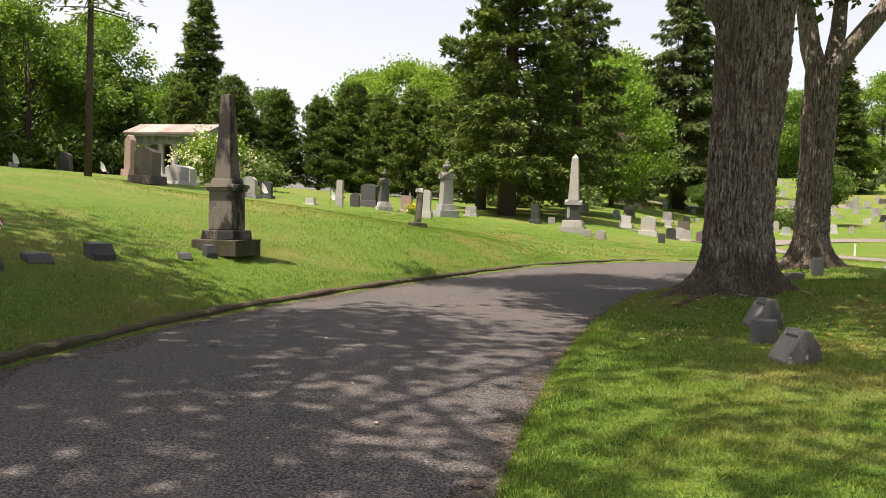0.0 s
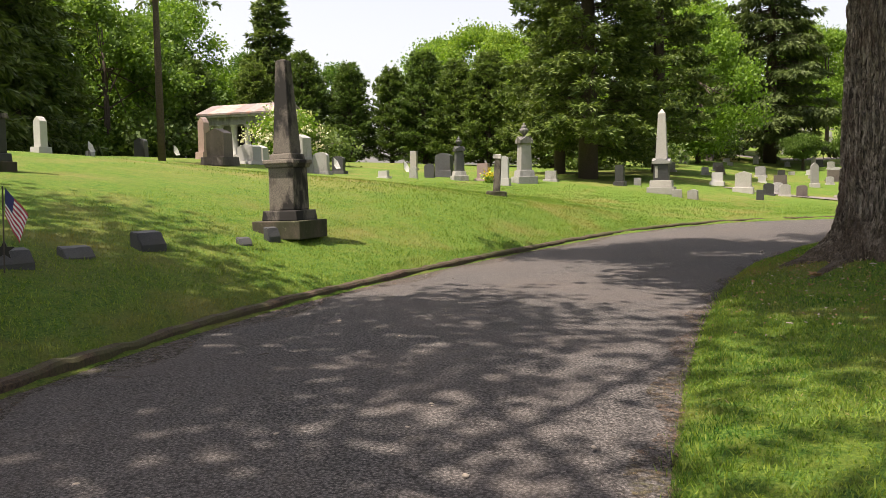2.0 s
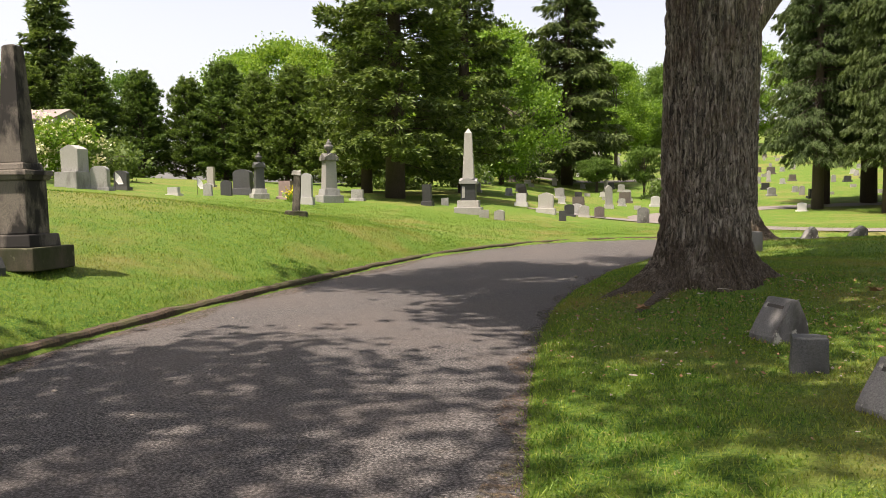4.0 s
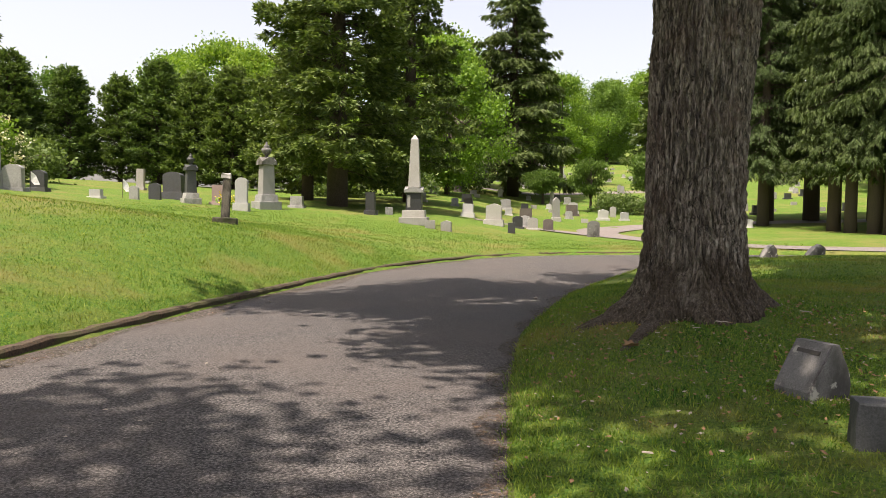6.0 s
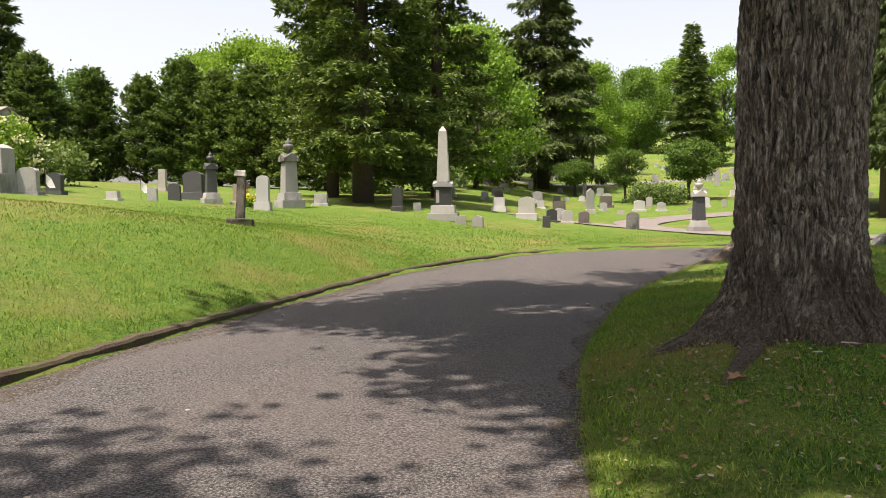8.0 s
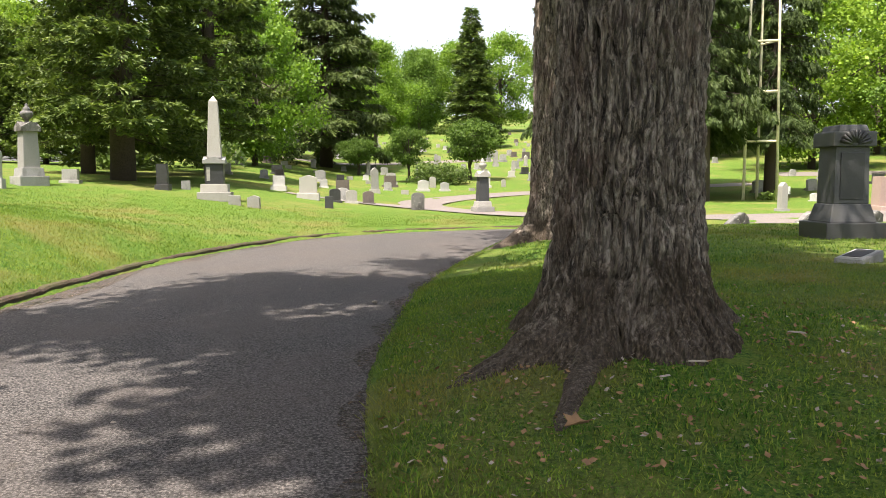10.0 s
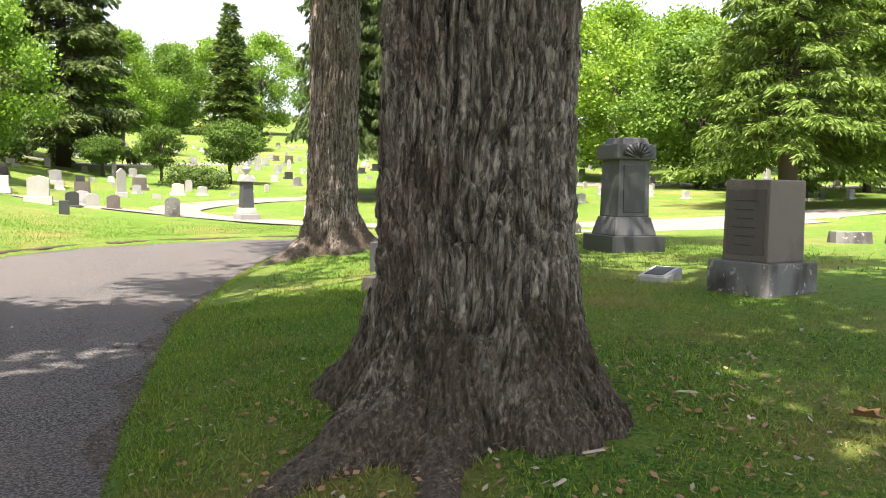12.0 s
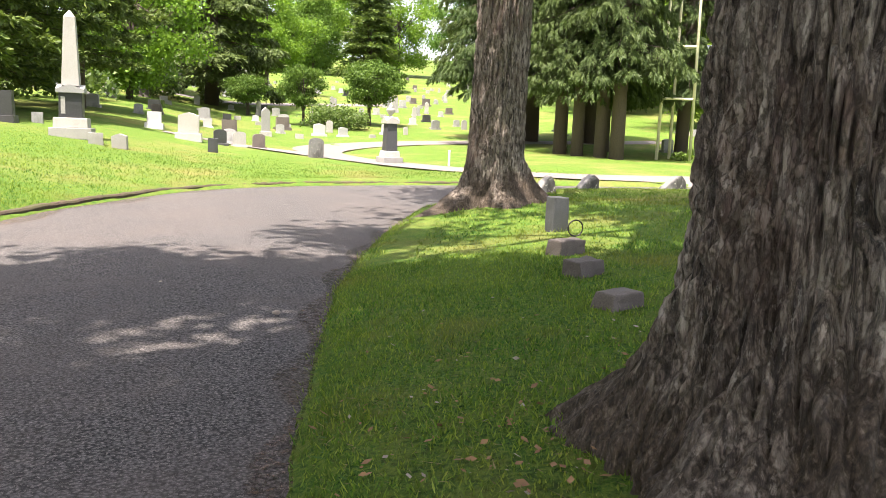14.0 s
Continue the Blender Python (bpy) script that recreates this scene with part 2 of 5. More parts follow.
M_CEDAR = foliage("cedar sprays", (0.045, 0.078, 0.026), (0.085, 0.14, 0.04), (0.15, 0.215, 0.058), 0.28)
M_YEW = foliage("yew sprays", (0.03, 0.065, 0.012), (0.06, 0.12, 0.02), (0.12, 0.2, 0.035), 0.25)
M_BLOSSOM = foliage("blossom", (0.5, 0.5, 0.33), (0.62, 0.6, 0.46), (0.75, 0.73, 0.62), 0.3)
M_GREY = stone("grey granite", (0.2, 0.2, 0.2), (0.42, 0.42, 0.41), 0.6, 0.2, (0.13, 0.13, 0.12))
M_PALE = stone("pale granite", (0.24, 0.235, 0.222), (0.4, 0.39, 0.372), 0.65, 0.2, (0.27, 0.26, 0.24))
M_WHITE = stone("white marble", (0.36, 0.36, 0.352), (0.53, 0.53, 0.515), 0.55, 0.25, (0.42, 0.41, 0.38))
M_PINK = stone("pink granite", (0.27, 0.19, 0.165), (0.4, 0.31, 0.28), 0.6, 0.2, (0.3, 0.22, 0.2))
M_CHAR = stone("dark granite", (0.016, 0.017, 0.018), (0.06, 0.062, 0.064), 0.45, 0.2, (0.035, 0.033, 0.03))
M_SLATE = stone("blue grey stone", (0.03, 0.032, 0.034), (0.085, 0.088, 0.092), 0.6, 0.2, (0.05, 0.05, 0.042))
M_WEATHER = stone("blackened sandstone", (0.055, 0.048, 0.04), (0.25, 0.22, 0.185), 0.85, 0.22, (0.014, 0.012, 0.01), (0.44, 0.54))
M_MOSSY = stone("moss blackened stone", (0.045, 0.036, 0.028), (0.1, 0.08, 0.06), 0.92, 0.22, (0.03, 0.035, 0.012), (0.42, 0.6), (0.1, 0.1, 0.06))
M_BROWN = stone("brown granite", (0.075, 0.062, 0.055), (0.16, 0.135, 0.12), 0.7, 0.2, (0.06, 0.05, 0.045), (0.5, 0.7))
M_ROUGH = stone("lichened granite", (0.12, 0.117, 0.113), (0.26, 0.252, 0.245), 0.85, 0.22, (0.06, 0.055, 0.05), (0.45, 0.62), (0.4, 0.39, 0.34))
M_ROOF = stone("rusty roof slabs", (0.2, 0.165, 0.155), (0.33, 0.285, 0.27), 0.7, 0.2, (0.3, 0.17, 0.13), (0.5, 0.64))
M_CARVED = plain("carved letters", (0.06, 0.052, 0.046), None, 0.8)
M_BRONZE = plain("dark bronze", (0.03, 0.028, 0.024), None, 0.5, 0.6)
M_STEEL = plain("cream painted steel", (0.72, 0.68, 0.5), (0.6, 0.55, 0.38), 0.45, 0.0, 5)
M_POLE = plain("dark wooden stick", (0.06, 0.045, 0.035), None, 0.7)
M_FLAGW = plain("white cloth", (0.75, 0.74, 0.72), None, 0.85)
M_FLAGR = plain("red cloth", (0.42, 0.05, 0.08), None, 0.85)
M_FLAGB = plain("blue cloth", (0.035, 0.04, 0.13), None, 0.85)
M_DEADLEAF = plain("dead leaf", (0.28, 0.16, 0.07), (0.18, 0.1, 0.05), 0.8)
M_CHIP = plain("pale wood chip", (0.36, 0.31, 0.25), (0.24, 0.2, 0.16), 0.8)
M_PAPER = plain("white painted board", (0.8, 0.8, 0.78), None, 0.5)
M_YELLOW = plain("yellow flowers", (0.75, 0.6, 0.03), None, 0.7)
M_CARPAINT = plain("black car paint", (0.02, 0.02, 0.022), None, 0.2)
M_GLASS = plain("dark window glass", (0.03, 0.035, 0.04), None, 0.08)
M_TYRE = plain("tyre rubber", (0.02, 0.02, 0.02), None, 0.85)


# ---------------------------------------------------------------- building helpers
def link_mesh(name, me, mat, parent=None):
    if not me.materials:
        me.materials.append(mat)
    ob = new(name, me)
    ob.parent = parent
    return ob


def part(name, bm, mat, parent=None, label="", smooth=False):
    """One bmesh as one mesh object, under a thing or a part."""
    me = bpy.data.meshes.new(name)
    bmesh.ops.recalc_face_normals(bm, faces=bm.faces)
    bm.to_mesh(me)
    bm.free()
    if smooth:
        me.polygons.foreach_set("use_smooth", [True] * len(me.polygons))
    ob = link_mesh(name, me, mat, parent)
    return tagged(ob, label) if label else ob


def thing(name, m, label, category, group=""):
    ob = new(name)
    ob.empty_display_size = 0.2
    ob.matrix_world = m
    return tagged(ob, label, category, group)


def box(bm, c, s, top=(1.0, 1.0), bevel=0.012, rot=0.0, lean=(0, 0)):
    """A block standing on c, of size s, whose top is scaled by top and shifted by lean."""
    vs = []
    cr, sr = math.cos(radians(rot)), math.sin(radians(rot))
    for k in (0, 1):
        fx, fy = (top if k else (1, 1))
        for sx, sy in ((-1, -1), (1, -1), (1, 1), (-1, 1)):
            px, py = sx * s[0] / 2 * fx + lean[0] * k, sy * s[1] / 2 * fy + lean[1] * k
            vs.append(bm.verts.new((c[0] + px * cr - py * sr, c[1] + px * sr + py * cr, c[2] + s[2] * k)))
    fs = [bm.faces.new([vs[i] for i in q]) for q in ((3, 2, 1, 0), (4, 5, 6, 7), (0, 1, 5, 4), (1, 2, 6, 5), (2, 3, 7, 6), (3, 0, 4, 7))]
    if bevel:
        edges = list({e for f in fs for e in f.edges})
        bmesh.ops.bevel(bm, geom=edges, offset=min(bevel, min(s) * 0.2), segments=2, profile=0.6, affect="EDGES")
    return bm


def block(*args, **kw):
    return box(bmesh.new(), *args, **kw)


def lathe(bm, profile, seg=20, centre=(0, 0)):
    rings = []
    for r, z in profile:
        if r < 1e-4:
            rings.append([bm.verts.new((centre[0], centre[1], z))])
        else:
            rings.append([bm.verts.new((centre[0] + r * math.cos(2 * math.pi * k / seg), centre[1] + r * math.sin(2 * math.pi * k / seg), z)) for k in range(seg)])
    for a, b in zip(rings, rings[1:]):
        for k in range(seg):
            j = (k + 1) % seg
            loop = [a[k % len(a)], a[j % len(a)], b[j % len(b)], b[k % len(b)]]
            loop = list(dict.fromkeys(loop))
            if len(loop) > 2:
                bm.faces.new(loop)
    return bm


def turned(profile, seg=20, centre=(0, 0)):
    return lathe(bmesh.new(), profile, seg, centre)


def slab_profile(outline, depth, bevel=0.012):
    """An upright slab: outline in x, z extruded through y."""
    bm = bmesh.new()
    f = bm.faces.new([bm.verts.new((x, -depth / 2, z)) for x, z in outline])
    ext = bmesh.ops.extrude_face_region(bm, geom=[f])
    bmesh.ops.translate(bm, verts=[v for v in ext["geom"] if isinstance(v, bmesh.types.BMVert)], vec=(0, depth, 0))
    if bevel:
        bmesh.ops.bevel(bm, geom=[e for e in bm.edges if abs(e.verts[0].co.y - e.verts[1].co.y) < 1e-6], offset=bevel, segments=2, affect="EDGES")
    return bm


def roughen(bm, amount, scale, cuts=3, seed=0):
    bmesh.ops.subdivide_edges(bm, edges=bm.edges[:], cuts=cuts, use_grid_fill=True)
    for v in bm.verts:
        v.co += noise.noise_vector(v.co * scale + Vector((seed * 7.3, seed, 0))) * amount
    return bm


def tube(bm, pts, radii, seg=10):
    rings = []
    pts = [Vector(p) for p in pts]
    for i, (p, r) in enumerate(zip(pts, radii)):
        d = (pts[min(i + 1, len(pts) - 1)] - pts[max(i - 1, 0)]).normalized()
        u = d.orthogonal().normalized() if i == 0 else (u - d * u.dot(d)).normalized()
        w = d.cross(u)
        rings.append([bm.verts.new(p + (u * math.cos(2 * math.pi * k / seg) + w * math.sin(2 * math.pi * k / seg)) * r) for k in range(seg)])
    for a, b in zip(rings, rings[1:]):
        for k in range(seg):
            bm.faces.new((a[k], a[(k + 1) % seg], b[(k + 1) % seg], b[k]))
    bm.faces.new(rings[0][::-1])
    bm.faces.new(rings[-1])
    return bm


def blades_mesh(name, base, along, across, closed=True):
    """Many little leaves as one mesh: each a diamond from base along its length, across its width (arrays of n x 3)."""
    n = len(base)
    mid = base + along * 0.45
    v = np.empty((n, 4, 3), np.float32)
    v[:, 0], v[:, 1], v[:, 2], v[:, 3] = base, mid + across, base + along, mid - across
    me = bpy.data.meshes.new(name)
    me.vertices.add(n * 4)
    me.vertices.foreach_set("co", v.ravel())
    me.loops.add(n * 4)
    me.loops.foreach_set("vertex_index", np.arange(n * 4, dtype=np.int32))
    me.polygons.add(n)
    me.polygons.foreach_set("loop_start", np.arange(0, n * 4, 4, dtype=np.int32))
    me.update(calc_edges=True)
    return me


def unit(a):
    return a / np.maximum(np.linalg.norm(a, axis=-1, keepdims=True), 1e-6)


# ---------------------------------------------------------------- the lie of the land
KERB_LINE = [(6.0, -16), (3.2, -10), (0.6, -5), (-1.2, -1), (-2.3, 2), (-3.05, 4), (-3.4, 5.5), (-3.62, 7.4), (-3.75, 9.5), (-3.6, 12.5), (-3.3, 15),
             (-2.85, 18), (-1.95, 23), (-1.1, 25.8), (0, 28.2), (1.2, 30.3), (3, 31.8), (5, 32.7), (8, 33.4), (12, 33.9), (18, 34.3), (32, 34.6)]
EDGE_LINE = [(11.0, -16), (7.6, -10), (4.8, -5), (2.9, -1), (1.75, 2), (1.37, 3.6), (1.22, 5.5), (1.13, 7.5), (1.12, 9.5), (1.18, 11.5), (1.33, 13.4),
             (1.6, 15.5), (1.95, 17.2), (2.45, 19.3), (3.1, 21.2), (3.9, 23.2), (4.8, 25.2), (5.9, 27.2), (7.4, 29.4), (9.2, 31.3), (11.5, 32.5), (15, 33.0), (32, 33.2)]


def spline(pts, n=6):
    out = []
    for i in range(len(pts) - 1):
        p0, p1, p2, p3 = pts[max(i - 1, 0)], pts[i], pts[i + 1], pts[min(i + 2, len(pts) - 1)]
        for k in range(n):
            t = k / n
            out.append(tuple(0.5 * (2 * b + (c - a) * t + (2 * a - 5 * b + 4 * c - d) * t * t + (3 * b - a - 3 * c + d) * t ** 3) for a, b, c, d in zip(p0, p1, p2, p3)))
    return out + [pts[-1]]


def offside(pts, x, y):
    """Signed distance from a line, positive to its left."""
    best, sign = np.full(x.shape, 1e9), np.ones(x.shape)
    for (ax, ay), (bx, by) in zip(pts, pts[1:]):
        dx, dy = bx - ax, by - ay
        t = np.clip(((x - ax) * dx + (y - ay) * dy) / (dx * dx + dy * dy), 0, 1)
        d = np.hypot(x - ax - t * dx, y - ay - t * dy)
        near = d < best
        best = np.where(near, d, best)
        sign = np.where(near, np.where(dx * (y - ay) - dy * (x - ax) > 0, 1.0, -1.0), sign)
    return best * sign


def step(a, b, v):
    t = np.clip((v - a) / (b - a), 0, 1)
    return t * t * (3 - 2 * t)


def sigmoid(v):
    return 1 / (1 + np.exp(-np.clip(v, -30, 30)))


def heights(x, y):
    """The ground's height: a bank rising beyond the kerb, a low verge inside the bend, a hillside far off."""
    x, y = np.asarray(x, float), np.asarray(y, float)
    l, r = offside(KERB_LINE, x, y), -offside(EDGE_LINE, x, y)
    far = np.minimum(0.8 * np.log1p(np.exp(np.minimum(40, (y - 58) / 8))) * sigmoid((x + 12) / 7), 26)
    far = far + np.minimum(0.2 * np.log1p(np.exp(np.clip((x - 26) / 5, -30, 40))), 4)
    fx = 0.52 * sigmoid((0.5 - x) / 2.2) + 0.48 * step(6, 38, -x)
    k = 1.0 + (fx - 1.0) * step(17, 32, y)
    lp = np.maximum(l, 0)
    bank = 0.1 + k * 3.6 * (1 - np.exp(-lp / 12.5)) + 0.3 * np.exp(-((x + 5) ** 2 + (y - 23) ** 2) / 25) * step(0, 2, l)
    rp = np.maximum(r, 0)
    verge = 0.03 + 0.45 * (1 - np.exp(-rp / 3.5)) + 0.22 * np.exp(-((x - 3.25) ** 2 + (y - 14.1) ** 2) / 3) + 0.18 * np.exp(-((x - 6.1) ** 2 + (y - 24.6) ** 2) / 3)
    verge = 0.03 + (verge - 0.03) * (0.45 + 0.55 * step(9.5, 14, y))
    verge = verge * (1 - 0.8 * step(20, 40, y + 0.3 * x - 4))
    z = np.where(l > -0.15, -0.06 + np.minimum(1, (l + 0.15) / 0.3) * (bank + 0.06), np.where(r > -0.15, -0.06 + np.minimum(1, (r + 0.15) / 0.3) * (verge + 0.06), -0.06))
    return z + far


def ground(x, y):
    return float(heights(np.array([x]), np.array([y]))[0])


def grid_mesh(name, xs, ys, zfun):
    gx, gy = np.meshgrid(xs, ys)
    gz = zfun(gx, gy)
    nx, ny = len(xs), len(ys)
    me = bpy.data.meshes.new(name)
    idx = np.arange(nx * ny).reshape(ny, nx)
    faces = np.stack([idx[:-1, :-1], idx[:-1, 1:], idx[1:, 1:], idx[1:, :-1]], -1).reshape(-1, 4)
    me.from_pydata(np.stack([gx, gy, gz], -1).reshape(-1, 3).tolist(), [], faces.tolist())
    me.polygons.foreach_set("use_smooth", [True] * len(me.polygons))
    return me


def graded(lo, hi, fine, inner, outer):
    mid = list(np.arange(inner[0], inner[1] + fine / 2, fine))
    out, s, v = [], fine, inner[1]
    while v < hi:
        s *= 1.12
        v += s
        out.append(min(v, hi))
    low, s, v = [], fine, inner[0]
    while v > lo:
        s *= 1.12
        v -= s
        low.append(max(v, lo))
    return np.array(low[::-1] + mid + out)


ROAD_L, ROAD_R = spline(KERB_LINE), spline(EDGE_LINE)


def lawn_height(x, y):
    z = heights(x, y)
    fine = 0.013 * np.sin(x * 2.1 + 1.3 * np.sin(y * 1.7)) * np.cos(y * 2.4 + x * 0.6) + 0.03 * np.sin(x * 0.7 + 2) * np.sin(y * 0.6)
    out = np.maximum(offside(KERB_LINE, x, y), -offside(EDGE_LINE, x, y))
    return z + fine * step(0.1, 1.2, out)


tagged(link_mesh("ground", grid_mesh("ground", graded(-900, 900, 0.25, (-14, 15), 0), graded(-300, 1200, 0.25, (-2, 36), 0), lawn_height), M_LAWN),
       "mown cemetery lawn with yellowed and mossy patches", "lawn", kind="structure")


def resample(pts, n):
    p = np.array(pts)
    s = np.r_[0, np.cumsum(np.linalg.norm(np.diff(p, axis=0), axis=1))]
    t = np.linspace(0, s[-1], n)
    return np.stack([np.interp(t, s, p[:, 0]), np.interp(t, s, p[:, 1])], 1)


def strip_mesh(name, left, right, zfun, cols=14):
    f = np.linspace(0, 1, cols)[None, :, None]
    p = left[:, None] * (1 - f) + right[:, None] * f
    z = zfun(p[..., 0], p[..., 1], np.broadcast_to(f[..., 0], p.shape[:2]))
    n = len(left)
    idx = np.arange(n * cols).reshape(n, cols)
    faces = np.stack([idx[:-1, :-1], idx[:-1, 1:], idx[1:, 1:], idx[1:, :-1]], -1).reshape(-1, 4)
    me = bpy.data.meshes.new(name)
    me.from_pydata(np.concatenate([p, z[..., None]], -1).reshape(-1, 3).tolist(), [], faces.tolist())
    me.polygons.foreach_set("use_smooth", [True] * len(me.polygons))
    return me


road_mesh = strip_mesh("road", resample(ROAD_L, 160), resample(ROAD_R, 160), lambda x, y, f: 0.05 * (1 - (2 * f - 1) ** 2) - 0.012)
tagged(link_mesh("road", road_mesh, M_ASPHALT), "worn grey asphalt cemetery road with gritty surface", "road", kind="structure")

# leaf litter gathered along both edges of the road
gutter = np.array([p for p in ROAD_L if -6 < p[1] < 33])
inward = np.gradient(gutter, axis=0)
inward = unit(np.stack([inward[:, 1], -inward[:, 0]], 1))
wide = 0.42 + 0.16 * np.sin(np.arange(len(gutter)) * 0.9)
me = strip_mesh("litter", gutter, gutter + inward * wide[:, None], lambda x, y, f: 0.2 * f * 0.1 * (1 - 0.1 * f) - 0.006, 6)
tagged(link_mesh("gutter_litter", me, M_LITTER), "brown leaf litter and soil washed along the kerb", "leaf litter", kind="structure")
rim = np.array([p for p in ROAD_R if -6 < p[1] < 30])
inward = np.gradient(rim, axis=0)
inward = unit(np.stack([-inward[:, 1], inward[:, 0]], 1))
wide = 0.16 + 0.09 * np.sin(np.arange(len(rim)) * 1.3)
me = strip_mesh("litter", rim + inward * wide[:, None], rim - inward * 0.08, lambda x, y, f: np.maximum(0.01 * (1 - f), 0.0) - 0.004, 5)
tagged(link_mesh("verge_litter", me, M_LITTER), "thin brown leaf litter along the grass edge", "leaf litter", kind="structure")

# kerb: a low mossy stone edging that wanders a little
bm = bmesh.new()
line = resample([p for p in ROAD_L if p[0] < 9.3 or p[1] < 10], 460)
tang = unit(np.gradient(line, axis=0))
rows = []
for i, ((x, y), (tx, ty)) in enumerate(zip(line, tang)):
    j = 0.02 * noise.noise((x * 0.9, y * 0.9, 0)) + 0.022 * noise.noise((x * 5, y * 5, 3))
    top = 0.088 + 0.02 * noise.noise((x * 1.3, y * 1.3, 7)) + 0.022 * noise.noise((x * 7, y * 7, 1))
    nx, ny = -ty, tx
    rows.append([bm.verts.new((x + nx * (o + j), y + ny * (o + j), z)) for o, z in ((-0.05, -0.05), (-0.045, top - 0.03), (-0.02, top), (0.07, top + 0.006), (0.1, top - 0.012), (0.105, -0.05))])
for a, b in zip(rows, rows[1:]):
    for k in range(5):
        bm.faces.new((a[k], b[k], b[k + 1], a[k + 1]))
tagged(part("kerb", bm, M_KERB), "low dark mossy stone kerb along the lawn bank", "kerb", kind="structure")

# pale gravel lanes beyond the bend
LANE = [(40, 38.0), (26, 35.6), (17, 35.6), (12.6, 36.4), (9.6, 38.9), (7.4, 42.6), (5.2, 45.6), (2.6, 47.3), (0.2, 47.8)]
BRANCH = [(7.3, 43.4), (6.6, 47), (7.6, 51), (10.5, 55.5), (15, 59), (22, 61.5), (34, 63)]


def lane(name, pts, width, label):
    c = resample(spline(pts), 70)
    t = unit(np.gradient(c, axis=0))
    nrm = np.stack([-t[:, 1], t[:, 0]], 1)
    w = np.asarray(width) if np.ndim(width) else np.full(len(c), width)
    me = strip_mesh(name, c + nrm * w[:, None] / 2, c - nrm * w[:, None] / 2, lambda x, y, f: np.maximum(heights(x, y) + 0.028, 0.035), 8)
    tagged(link_mesh(name, me, M_GRAVEL), label, "lane", kind="structure")


lane("lane_1", LANE, np.interp(np.linspace(0, 1, 70), [0, 0.3, 0.55, 0.8, 1], [4.2, 4.4, 3.0, 2.2, 1.0]), "pale gravel lane crossing beyond the bend")
lane("lane_2", BRANCH, np.interp(np.linspace(0, 1, 70), [0, 0.2, 1], [1.6, 2.6, 2.4]), "pale gravel lane curving up among the graves")
lane("lane_3", [(-14, 92), (2, 90), (12, 92), (22, 96)], 3.0, "far pale lane below the wooded slope")
lane("lane_4", [(40, 70), (52, 66), (66, 58), (90, 50)], 4.0, "far pale lane among shade trees")


# ---------------------------------------------------------------- trees
def bark_trunk(parent, r, flare, lobes, top, lean, rows=230, seg=220, seed=0, below=0.5, cracks=0.07, swell=0.0):
    """A furrowed old trunk with root flare, as a mesh of its own."""
    zs = np.concatenate([np.linspace(-below, 1.6, int(rows * 0.55)), np.linspace(1.62, top, rows - int(rows * 0.55))])
    th = np.linspace(0, 2 * math.pi, seg, endpoint=False)
    verts = []
    for z in zs:
        zz = max(z, 0.0)
        for a in th:
            rad = r * (1 - 0.012 * zz) + flare * math.exp(-zz / 0.36)
            for ang, amp, wid, fall in lobes:
                d = (a - radians(ang) + math.pi) % (2 * math.pi) - math.pi
                rad += amp * math.exp(-(d / wid) ** 2) * math.exp(-max(z + 0.32, 0) / fall)
            rad += swell * (0.5 + 0.5 * math.cos(a)) * step(1.6, top, zz)
            rad += 0.05 * noise.noise((math.cos(a) * 1.3, math.sin(a) * 1.3, z * 0.5 + seed))
            q = Vector((math.cos(a) * r * 7.5, math.sin(a) * r * 7.5, z * 0.9 + seed * 3))
            warp = 1.1 * noise.noise((q.x * 0.5, q.y * 0.5, z * 2.1))
            n1 = 1 - abs(noise.noise((q.x * 1.6 + warp, q.y * 1.6 + warp, q.z))) * 3.0
            cell = noise.voronoi(Vector((q.x * 2.3 + warp, q.y * 2.3 - warp, z * 3.2 + 0.5 * warp + seed)))
            gap = min(1.0, (cell[0][1] - cell[0][0]) / 0.3)
            plate = gap * gap * (3 - 2 * gap) - 1 + 0.5 * noise.noise(cell[1][0] * 3.1)
            n3 = noise.noise((q.x * 11, q.y * 11, z * 16))
            fade = 1.0 if z > 0.3 else 0.75
            rad += -cracks * fade * max(n1, 0) ** 1.5 * 0.8 + cracks * (0.5 * plate + 0.24 * n3)
            verts.append((rad * math.cos(a) + lean[0] * zz, rad * math.sin(a) + lean[1] * zz, z))
    idx = np.arange(len(zs) * seg).reshape(len(zs), seg)
    nxt = np.roll(idx, -1, 1)
    faces = np.stack([idx[:-1], nxt[:-1], nxt[1:], idx[1:]], -1).reshape(-1, 4)
    me = bpy.data.meshes.new("trunk")
    me.from_pydata(verts, [], faces.tolist())
    me.polygons.foreach_set("use_smooth", [True] * len(me.polygons))
    return link_mesh("trunk", me, M_BARK, parent)


def limb_points(rng, start, direction, length, bend, n=7):
    pts, d, p = [Vector(start)], Vector(direction).normalized(), Vector(start)
    for _ in range(n):
        d = (d + Vector((rng.uniform(-1, 1), rng.uniform(-1, 1), rng.uniform(-0.3, 0.8))) * bend).normalized()
        p = p + d * (length / n)
        pts.append(p.copy())
    return pts


def leaf_cloud(name, rng, centres, spread, count, size, mat, parent, flat=0.75):
    c = np.asarray(centres, float)
    pick = rng.integers(0, len(c), count)
    base = c[pick] + rng.normal(0, 1, (count, 3)) * np.array([spread, spread, spread * flat])
    along = unit(rng.normal(0, 1, (count, 3)) + np.array([0, 0, -0.25]))
    across = unit(np.cross(along, rng.normal(0, 1, (count, 3))))
    s = size * rng.uniform(0.6, 1.3, (count, 1))
    return link_mesh(name, blades_mesh(name, base, along * s, across * s * 0.42), mat, parent)


